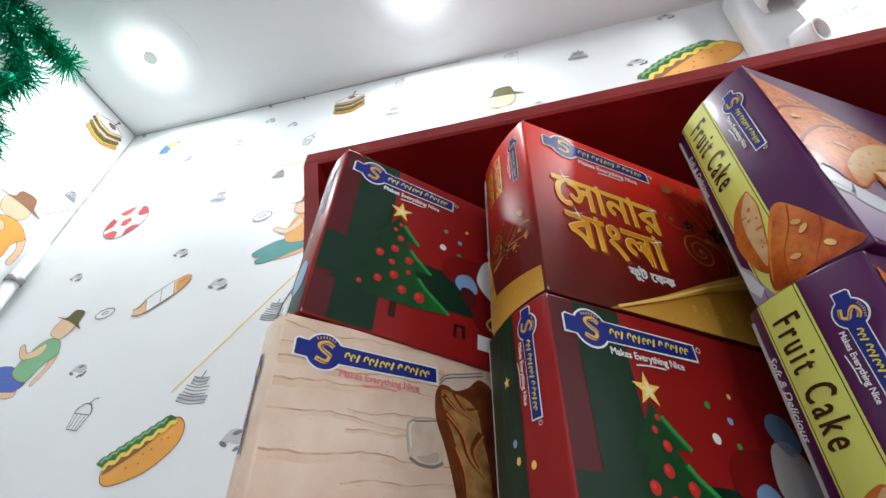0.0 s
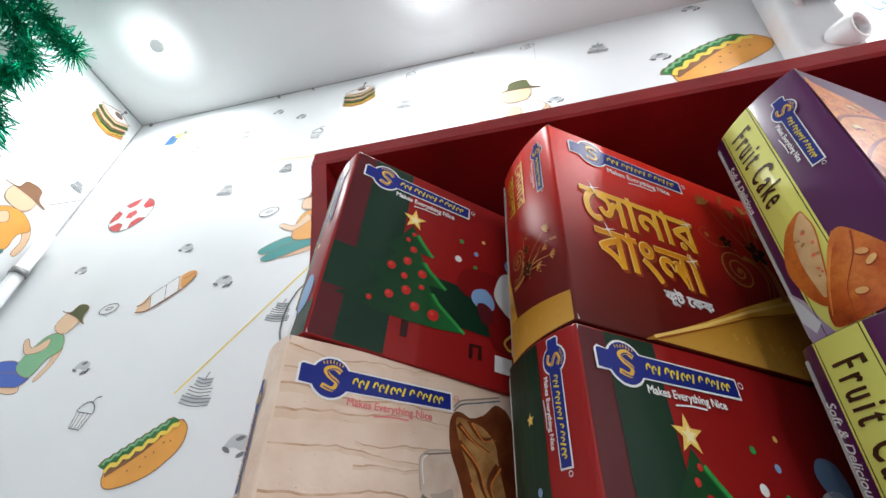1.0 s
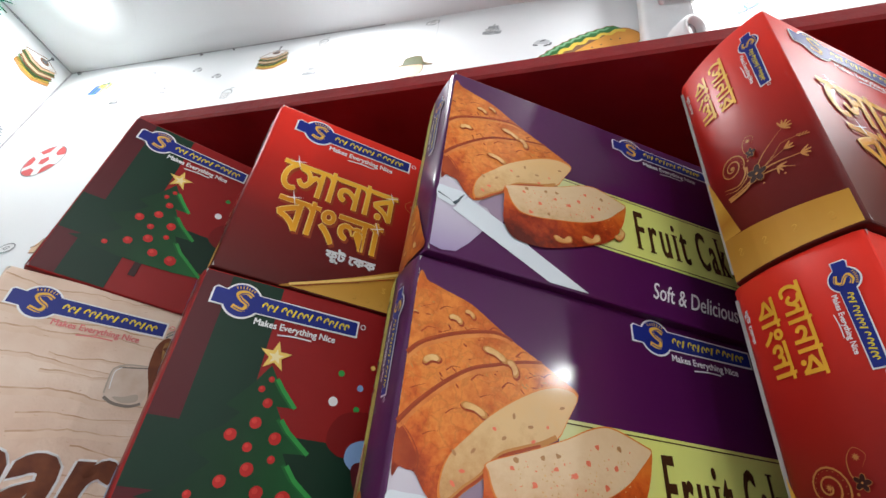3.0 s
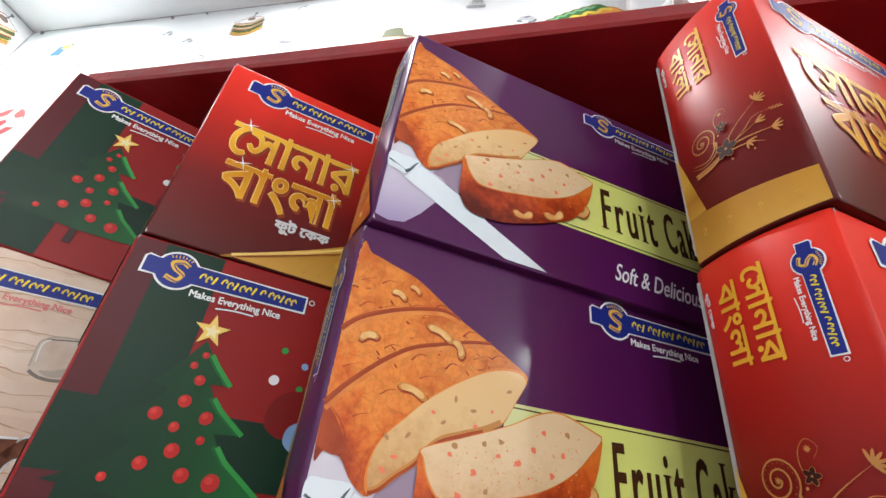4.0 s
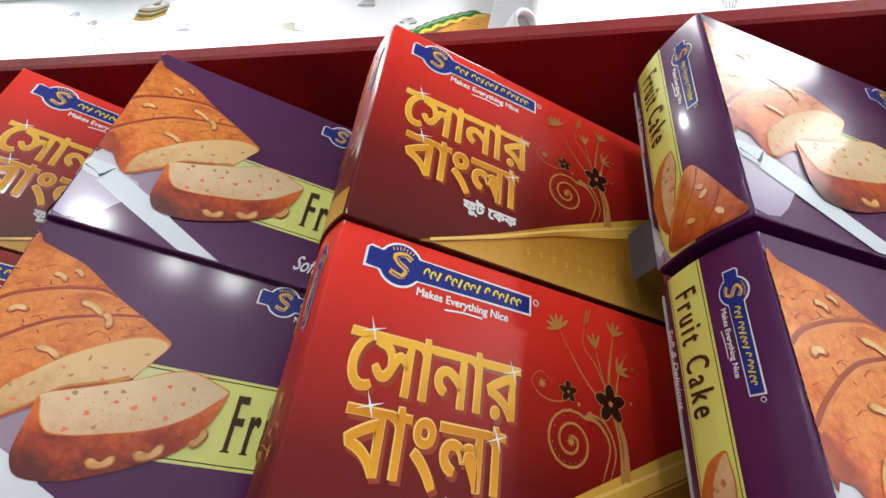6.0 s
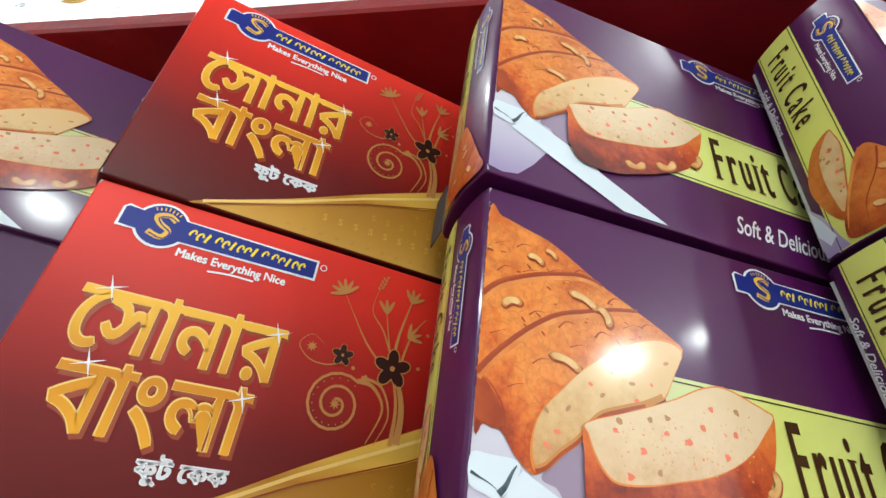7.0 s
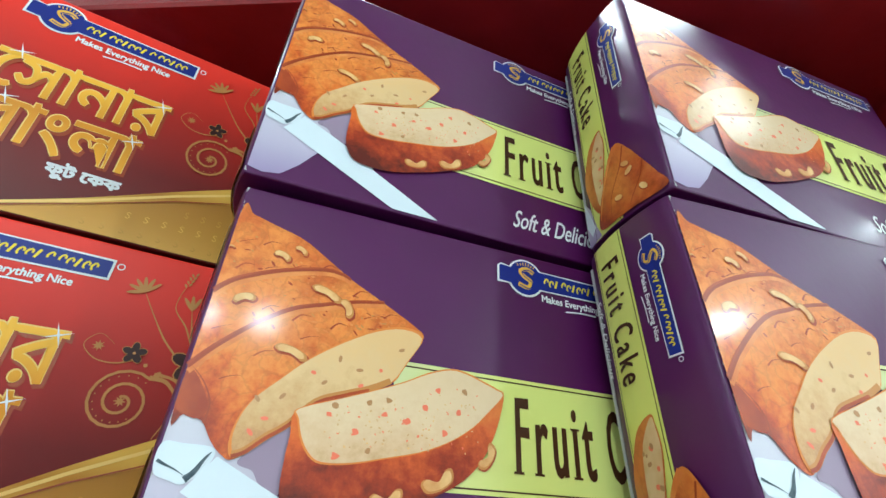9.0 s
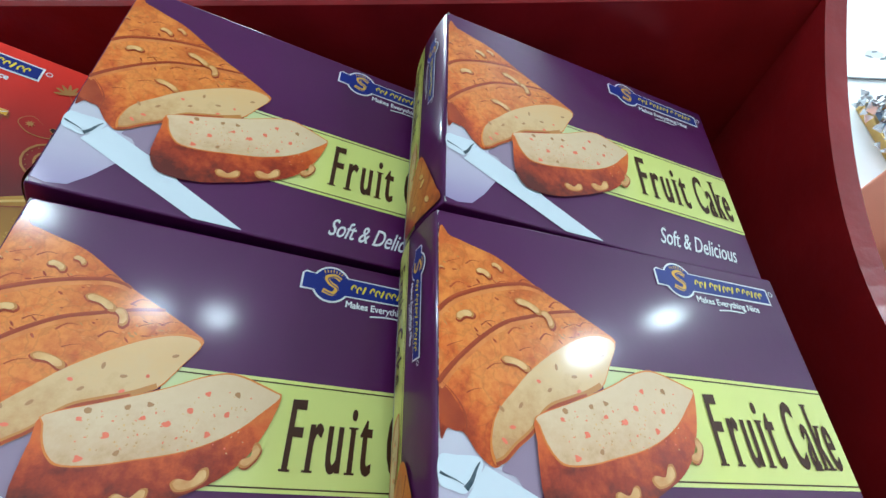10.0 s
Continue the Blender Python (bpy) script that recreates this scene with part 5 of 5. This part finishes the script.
def bread(a, x, z, size, turn=35):
    """A filled roll half wrapped in white paper."""
    roll = [(-0.62, -0.10), (-0.40, -0.22), (0.20, -0.20), (0.52, -0.08), (0.54, 0.06), (0.34, 0.15), (-0.30, 0.10), (-0.58, 0.02)]
    a.blob(shaped(0, roll, x, z, size, turn), W_SKIN, 1)
    wrap = [(-0.38, -0.22), (0.16, -0.20), (0.24, 0.15), (-0.32, 0.11)]
    a.face(shaped(0, wrap, x, z, size, turn), W_WHITE, 2)
    a.stroke(shaped(0, wrap, x, z, size, turn), 0.0020, LINE_GREY, 3, True)
    a.stroke(shaped(0, [(-0.10, -0.21), (-0.02, 0.12)], x, z, size, turn), 0.0014, LINE_GREY, 3)
    a.blob(shaped(0, [(0.24, -0.18), (0.50, -0.10), (0.55, 0.03), (0.44, 0.12), (0.28, 0.10)], x, z, size, turn), W_BREAD, 2)
    a.stroke(smooth(shaped(0, [(-0.64, -0.10), (-0.40, -0.23), (0.20, -0.22), (0.53, -0.09)], x, z, size, turn), False), 0.0036, W_BROWN, 4)
    a.stroke(smooth(shaped(0, [(-0.60, 0.02), (-0.46, 0.0), (-0.34, 0.10)], x, z, size, turn), False), 0.0030, W_BROWN, 4)
    a.stroke(smooth(shaped(0, [(0.30, 0.02), (0.42, 0.0), (0.54, 0.02)], x, z, size, turn), False), 0.0016, W_BROWN, 4)


def figure(a, x, z, size, top, low, hat, turn=0):
    """A sitting figure reduced to plain rounded shapes."""
    def put(pts, m, layer, line=True):
        a.blob(shaped(0, pts, x, z, size, turn), m, layer)
        if line:
            a.stroke(smooth(shaped(0, pts, x, z, size, turn)), 0.0012, W_BROWN, layer + 0.4, True)
    put([(0.14, -0.36), (0.00, -0.44), (-0.22, -0.50), (-0.20, -0.55), (0.10, -0.50), (0.24, -0.42)], W_SKIN, 1)
    put([(0.18, -0.22), (-0.24, -0.20), (-0.56, -0.34), (-0.60, -0.42), (-0.48, -0.46), (-0.10, -0.38), (0.18, -0.36)], low, 1.5)
    put([(0.16, -0.28), (-0.16, -0.32), (-0.50, -0.50), (-0.46, -0.58), (-0.30, -0.56), (0.04, -0.44), (0.18, -0.38)], low, 2)
    put([(0.22, 0.12), (0.30, -0.05), (0.30, -0.24), (0.36, -0.24), (0.37, -0.02), (0.30, 0.16)], W_SKIN, 1)
    put([(-0.16, 0.08), (-0.06, 0.24), (0.14, 0.27), (0.30, 0.14), (0.22, -0.02), (0.20, -0.26), (-0.14, -0.24)], top, 2.5)
    put([(-0.04, 0.18), (-0.18, 0.00), (-0.38, 0.06), (-0.40, 0.00), (-0.18, -0.09), (0.04, 0.06)], W_SKIN, 3)
    put([(-0.14, 0.30), (-0.18, 0.46), (-0.08, 0.56), (0.10, 0.55), (0.16, 0.42), (0.08, 0.28)], W_SKIN, 3)
    put([(-0.28, 0.50), (-0.12, 0.53), (-0.08, 0.66), (0.10, 0.68), (0.16, 0.54), (0.28, 0.48), (0.02, 0.51)], hat, 4)


def chair(a, x, z, size, turn=0):
    def at(*pts):
        return shaped(0, pts, x, z, size, turn)
    rest, seat = [(-0.46, 0.62), (-0.30, 0.56), (-0.16, 0.34), (-0.02, -0.10), (-0.26, -0.22), (-0.34, 0.20)], [(-0.06, 0.02), (0.10, 0.20), (0.30, 0.10), (0.20, -0.04), (0.0, -0.08)]
    low = [(-0.30, -0.34), (0.22, -0.42), (0.48, -0.20), (0.46, 0.04), (0.26, 0.08), (0.02, -0.16)]
    for pts, m in ((low, W_WHITE), (rest, PALE_BLUE), (seat, PALE_BLUE)):
        a.blob(at(*pts), m, 1 if m is W_WHITE else 2)
        a.stroke(smooth(at(*pts)), 0.0013, LINE_GREY if m is W_WHITE else W_BLUE, 3, True)
    a.stroke(at((-0.34, -0.38), (0.20, -0.50), (0.46, -0.30)), 0.0030, PALE_GREY, 2.5)
    for u in (0.16, 0.26, 0.36):
        a.disc(*at((u, -0.16 + 0.3 * (u - 0.16)))[0], 0.0012, LINE_GREY, 4, n=6)


def drawing(kind, name, label, wall, place, *more):
    a = Art(place)
    kind(a, *more)
    return a.done(name, wall, label)


BACK, LEFT = bpy.data.objects["wall_back"], bpy.data.objects["wall_left"]
for x, z, size in ((-0.257, 2.754, 0.034), (-0.488, 2.567, 0.040), (-0.746, 1.857, 0.050), (-0.035, 2.643, 0.034), (1.02, 2.62, 0.036), (1.72, 2.70, 0.036), (2.4, 2.5, 0.04)):
    drawing(cupcake, "cupcake_drawing", "small grey line drawing of a cupcake", BACK, on_back, x, z, size, -8)
for x, z, size in ((-0.257, 2.617, 0.045), (-0.728, 2.623, 0.040), (-0.690, 2.396, 0.046), (-0.522, 1.887, 0.060), (-0.418, 2.030, 0.048), (0.214, 2.688, 0.046), (-0.537, 2.442, 0.036), (-0.88, 2.60, 0.036), (1.30, 2.66, 0.046), (2.1, 2.6, 0.05)):
    drawing(cake, "cake_drawing", "pale grey line drawing of a layer cake", BACK, on_back, x, z, size, -6)
for x, z, size in ((-0.534, 2.298, 0.048), (-0.837, 2.076, 0.046), (0.054, 2.769, 0.036), (0.62, 2.78, 0.034), (1.55, 2.52, 0.04)):
    drawing(donut, "doughnut_drawing", "grey line drawing of a doughnut", BACK, on_back, x, z, size, 12)
for x, z, size in ((-0.561, 2.661, 0.032), (-0.574, 2.117, 0.046), (-0.413, 1.806, 0.050), (-0.815, 1.947, 0.042), (0.331, 2.605, 0.044), (-0.113, 2.702, 0.034), (0.434, 2.781, 0.040), (0.103, 2.519, 0.036), (-0.816, 2.725, 0.030), (-0.647, 2.708, 0.034), (-0.717, 2.222, 0.040), (-0.999, 2.195, 0.036), (1.16, 2.53, 0.04), (1.85, 2.45, 0.045)):
    drawing(fruit, "fruit_drawing", "small grey drawing of fruit", BACK, on_back, x, z, size, 15)
drawing(gift, "gift_drawing", "blue and yellow drawing of a gift", BACK, on_back, -0.985, 2.678, 0.076)
drawing(sandwich, "sandwich_drawing", "coloured drawing of a stacked sandwich", BACK, on_back, -0.396, 2.698, 0.082, 8)
drawing(sandwich, "sandwich_drawing", "coloured drawing of a stacked sandwich", LEFT, on_left, 0.620, 2.718, 0.092, 4)
drawing(ball, "ball_drawing", "red and white drawing of a football", BACK, on_back, -0.958, 2.365, 0.125)
drawing(bread, "bread_drawing", "drawing of a brown cut loaf", BACK, on_back, -0.705, 2.112, 0.115)
drawing(hot_dog, "hot_dog_drawing", "orange drawing of a hot dog with lettuce", BACK, on_back, -0.580, 1.797, 0.135, 34)
drawing(hot_dog, "hot_dog_drawing", "orange drawing of a hot dog with lettuce", BACK, on_back, 0.434, 2.556, 0.200, 26, 0.10)
drawing(figure, "figure_drawing", "plain coloured shapes of a sitting figure", BACK, on_back, -0.425, 2.245, 0.155, W_ORANGE, W_TEAL, W_BROWN)
drawing(figure, "figure_drawing", "plain coloured shapes of a sitting figure", BACK, on_back, -0.955, 1.985, 0.170, W_MINT, W_BLUE, W_OLIVE, -22)
drawing(figure, "figure_drawing", "plain coloured shapes of a sitting figure", BACK, on_back, 0.022, 2.482, 0.200, W_WHITE, W_BLUE, W_OLIVE)
drawing(figure, "figure_drawing", "plain coloured shapes of a sitting figure", LEFT, on_left, 0.585, 2.275, 0.190, W_ORANGE, W_TEAL, W_BROWN)
drawing(chair, "chair_drawing", "blue line drawing of a chair", BACK, on_back, 0.752, 2.636, 0.080)
drawing(cupcake, "cupcake_drawing", "small grey line drawing of a cupcake", LEFT, on_left, 0.527, 2.592, 0.042)
drawing(cake, "cake_drawing", "pale grey line drawing of a layer cake", LEFT, on_left, 0.662, 2.478, 0.034)
a = Art(on_back)
a.stroke(smooth(ring(-0.352, 2.02, 0.055, 0.085), True, 1), 0.004, LINE_GREY, 2, True)
a.disc(-0.350, 2.02, 0.036, W_PURPLE, 1, 0.070)
a.done("balloon_drawing", BACK, "purple oval drawing with a dark rim")
for place, wall, p, q, w, m in ((on_back, BACK, (-1.029, 2.542), (-0.704, 2.498), 0.0016, LINE_GREY), (on_back, BACK, (-0.605, 2.486), (-0.434, 2.470), 0.0026, W_YELLOW), (on_back, BACK, (-0.571, 1.888), (-0.340, 2.190), 0.0034, W_YELLOW),
                                (on_left, LEFT, (0.526, 2.530), (0.655, 2.499), 0.0022, W_YELLOW), (on_left, LEFT, (0.639, 2.386), (0.692, 2.455), 0.0018, LINE_GREY), (on_back, BACK, (0.075, 2.49), (0.070, 2.79), 0.0009, PALE_GREY)):
    a = Art(place)
    a.stroke([p, q], w, m, 1)
    a.done("ruled_line", wall, "thin ruled line")

# ---- pipe, screws and the dark joints of the room's corner ----
PIPE_WHITE = material("white_plastic", (0.72, 0.74, 0.75), 0.35, vary=0.08, scale=12)
STEEL = material("dull_steel", (0.35, 0.35, 0.36), 0.4, metal=0.8, vary=0.3, scale=60)
DARK_GAP = material("dark_joint", (0.26, 0.26, 0.27), 0.8, colour2=(0.52, 0.52, 0.53), scale=16)
GREY_LENS = material("grey_lens", (0.25, 0.26, 0.27), 0.2, coat=0.6)


def tube(p, q, r0, r1=None, n=20, caps=True):
    p, q = Vector(p), Vector(q)
    bm = bmesh.new()
    m = Matrix.Translation((p + q) / 2) @ (q - p).to_track_quat("Z", "Y").to_matrix().to_4x4()
    bmesh.ops.create_cone(bm, cap_ends=caps, segments=n, radius1=r0, radius2=r0 if r1 is None else r1, depth=(q - p).length, matrix=m)
    for f in bm.faces:
        f.smooth = len(f.verts) == 4
    return bm


pipe = empty("corner_pipe", pose(-1.150, 0.667, 0), label="white plastic pipe clamped upright in the corner", category="pipe")
part("tube", tube((0, 0, 0), (0, 0, 2.30), 0.015), PIPE_WHITE, pipe)
for z in (2.185, 1.5, 0.8):
    clamp = part("clamp", tube((0, 0, z - 0.007), (0, 0, z + 0.007), 0.0185), STEEL, pipe, "dull metal pipe clamp")
    part("clamp_ear", block(-0.030, -0.012, -0.004, 0.004, z - 0.007, z + 0.007, 0.001), STEEL, clamp)
for x, r in ((-0.674, 0.005), (-1.145, 0.007), (-0.56, 0.003)):
    tagged(mesh_object("screw", tube((x, WALL_Y, 2.790), (x, WALL_Y - 0.006, 2.790), r, r * 0.7, 10), STEEL), "small dark screw in the wall under the ceiling", "screw", "screws in the wall")
for name, b in (("corner_joint", (LEFT_X, LEFT_X + 0.004, WALL_Y - 0.003, WALL_Y, 2.28, CEILING)), ("ceiling_joint", (LEFT_X, LEFT_X + 1.1, WALL_Y - 0.002, WALL_Y, CEILING - 0.003, CEILING)), ("ceiling_joint_side", (LEFT_X, LEFT_X + 0.002, -0.4, WALL_Y - 0.003, CEILING - 0.004, CEILING))):
    tagged(mesh_object(name, block(*b), DARK_GAP), "dark uneven joint between wall panels", "joint", kind="structure")

# ---- the white wall camera over the shelf ----
cctv = empty("security_camera", pose(0.575, WALL_Y, 2.58), label="white plastic security camera bracketed on the wall", category="camera")


def bracket():
    """A tapered arm with rounded edges, wider at its foot on the wall."""
    bm = block(-0.050, 0.052, -0.070, 0.0, -0.17, 0.17, 0.016, 4)
    for v in bm.verts:
        k = 1 - 0.16 * (v.co.z + 0.17) / 0.34
        v.co.x = v.co.x * k + 0.055 * v.co.z + 0.004
        v.co.y *= 0.80 + 0.20 * (v.co.z + 0.17) / 0.34
    for f in bm.faces:
        f.smooth = True
    return bm


def round_cup(p, q, r):
    """A turned cup with a rounded rim and a hollow end."""
    p, q = Vector(p), Vector(q)
    m, n, bm, last = Matrix.Translation(p) @ (q - p).to_track_quat("Z", "Y").to_matrix().to_4x4(), (q - p).length, bmesh.new(), None
    for k, h in ((0.80, 0.0), (0.92, 0.25), (1.0, 0.70), (1.0, 0.92), (0.94, 1.0), (0.78, 1.0), (0.70, 0.90), (0.66, 0.55), (0.0, 0.52)):
        row = [bm.verts.new(m @ Vector((r * k * math.cos(i * math.tau / 28), r * k * math.sin(i * math.tau / 28), n * h))) for i in range(28)]
        if last:
            for i in range(28):
                bm.faces.new((last[i], last[(i + 1) % 28], row[(i + 1) % 28], row[i])).smooth = True
        last = row
    bmesh.ops.remove_doubles(bm, verts=bm.verts[:], dist=1e-6)
    return bm


part("bracket", bracket(), PIPE_WHITE, cctv, "white plastic wall bracket")
part("housing", round_cup((0.030, -0.095, 0.260), (0.022, -0.085, -0.004), 0.042), PIPE_WHITE, cctv, "white rounded camera housing")
lens = part("lens_ring", round_cup((0.004, -0.050, -0.115), (0.028, -0.084, -0.132), 0.026), PIPE_WHITE, cctv)
part("lens", tube((0.019, -0.071, -0.1255), (0.0215, -0.0745, -0.1275), 0.0155, 0.0140, 20), GREY_LENS, lens, "grey glass lens")

# ---- green tinsel garland by the ceiling ----
TINSEL = material("green_foil", (0.002, 0.22, 0.11), 0.2, metal=0.8, colour2=(0.01, 0.46, 0.28), scale=40)


def tinsel():
    """Thousands of thin foil strips standing out from a sagging cord."""
    rnd, bm = random.Random(8), bmesh.new()
    cord = smooth([(-1.10, 0.20, 2.66), (-1.09, 0.30, 2.64), (-1.08, 0.37, 2.57), (-1.09, 0.36, 2.47), (-1.09, 0.41, 2.39), (-1.10, 0.40, 2.29)], False, 12) + smooth([(-1.09, 0.24, 2.72), (-1.08, 0.33, 2.70), (-1.07, 0.41, 2.69)], False, 12)
    for _ in range(3400):
        c = Vector(rnd.choice(cord))
        d = Vector((rnd.gauss(0, 1), rnd.gauss(0, 1), rnd.gauss(0, 1))).normalized()
        side = d.cross(Vector((rnd.gauss(0, 1), rnd.gauss(0, 1), rnd.gauss(0, 1)))).normalized() * 0.0014
        l, bend, last = rnd.uniform(0.025, 0.060), Vector((0, 0, -rnd.uniform(0.0, 0.018))), None
        for k in range(4):
            p = c + d * l * k / 3 + bend * (k / 3) ** 2
            row = [bm.verts.new(p + side), bm.verts.new(p - side)]
            if last:
                bm.faces.new((last[0], last[1], row[1], row[0]))
            last = row
    return bm


garland = empty("tinsel_garland", pose(0, 0, 0), label="shiny green foil tinsel garland hanging by the wall", category="garland")
tagged(part("foil_fringe", tinsel(), TINSEL, garland), kind="stuff")
part("cord", tube((-1.182, 0.24, 2.74), (-1.09, 0.26, 2.70), 0.0015, n=6), TINSEL, garland)

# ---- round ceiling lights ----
# ceiling colour with emission fading outwards: the lamp's soft halo, painted on
GLOW = material("painted_halo", (0.74, 0.76, 0.77), 0.35, vary=0.04, scale=2, bump=0.05)
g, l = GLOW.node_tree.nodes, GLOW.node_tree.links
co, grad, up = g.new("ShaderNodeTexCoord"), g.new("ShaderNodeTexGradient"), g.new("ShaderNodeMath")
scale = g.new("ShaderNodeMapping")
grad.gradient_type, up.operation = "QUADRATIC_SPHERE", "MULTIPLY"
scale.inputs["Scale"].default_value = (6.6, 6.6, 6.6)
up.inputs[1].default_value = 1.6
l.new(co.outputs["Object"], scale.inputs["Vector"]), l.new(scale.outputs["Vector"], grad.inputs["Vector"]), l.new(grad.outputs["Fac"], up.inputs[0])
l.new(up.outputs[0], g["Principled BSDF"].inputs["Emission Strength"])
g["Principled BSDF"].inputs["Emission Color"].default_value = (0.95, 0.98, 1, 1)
for x, y, power in LAMPS:
    light = empty("ceiling_light", pose(x, y, CEILING), label="round white ceiling light switched on", category="lamp", group="ceiling lights")
    # added flat disc that only carries the painted halo on the ceiling
    part("halo_disc", tube((0, 0, 0), (0, 0, -0.0006), 0.1515, 0.1515, 48), GLOW, light, "thin ceiling-coloured disc with a painted halo of light")
    part("socket", tube((0, 0, -0.0006), (0, 0, -0.010), 0.018 if y > 0 else 0.080, n=24), PIPE_WHITE, light)

# ---- what stands beyond the shelf's end ----
FRAME_GOLD = material("gilt_frame", (0.50, 0.33, 0.10), 0.3, metal=0.6, vary=0.2, scale=40)
SALMON = material("salmon_card", (0.72, 0.30, 0.18), 0.45, vary=0.1, scale=10)
NAVY = material("navy_print", (0.05, 0.09, 0.16), 0.3, vary=0.3, scale=30)
FOIL = material("clear_foil", (0.70, 0.72, 0.75), 0.15, metal=0.7, vary=0.3, scale=30)
picture = empty("framed_picture", pose(1.84, WALL_Y - 0.001, 2.215), label="gilt framed dark blue picture on the wall", category="picture")
for b in ((-0.10, 0.10, -0.018, 0, 0.065, 0.075), (-0.10, 0.10, -0.018, 0, -0.075, -0.065), (-0.10, -0.09, -0.018, 0, -0.065, 0.065), (0.09, 0.10, -0.018, 0, -0.065, 0.065)):
    part("frame_bar", block(*b, 0.002), FRAME_GOLD, picture)
part("print", block(-0.09, 0.09, -0.008, 0, -0.065, 0.065), NAVY, picture, "dark blue print")
wrap = bmesh.new()
rnd = random.Random(3)
for _ in range(90):
    p = Vector((rnd.uniform(-0.13, -0.06), rnd.uniform(-0.05, -0.02), rnd.uniform(-0.08, 0.07)))
    bmesh.ops.create_cone(wrap, cap_ends=True, segments=3, radius1=rnd.uniform(0.004, 0.010), radius2=0.001, depth=0.012, matrix=Matrix.Translation(p) @ Euler((rnd.random() * 6, rnd.random() * 6, 0)).to_matrix().to_4x4())
tagged(part("foil_trim", wrap, FOIL, picture, "crinkled silvery foil trim"), kind="stuff")
stand_box = empty("salmon_carton", pose(1.50, 0.42, 0), label="salmon coloured cardboard display carton on a stand", category="box")
part("carton", block(0, 0.5, 0, 0.27, 1.2, 1.985, 0.004), SALMON, stand_box)
part("plinth", block(0.02, 0.48, 0.02, 0.25, 0.0, 1.2), PIPE_WHITE, stand_box)
wire = [(1.62, 2.385), (1.80, 2.372), (2.00, 2.380), (2.30, 2.40)]
bm = bmesh.new()
pts = smooth(wire, False, 6)
for p, q in zip(pts, pts[1:]):
    seg = tube((p[0], WALL_Y - 0.003, p[1]), (q[0], WALL_Y - 0.003, q[1]), 0.0022, n=6)
    me = bpy.data.meshes.new("seg")
    seg.to_mesh(me)
    seg.free()
    bm.from_mesh(me)
    bpy.data.meshes.remove(me)
tagged(mesh_object("cable", bm, LINE_GREY), "thin grey cable along the wall", "cable")
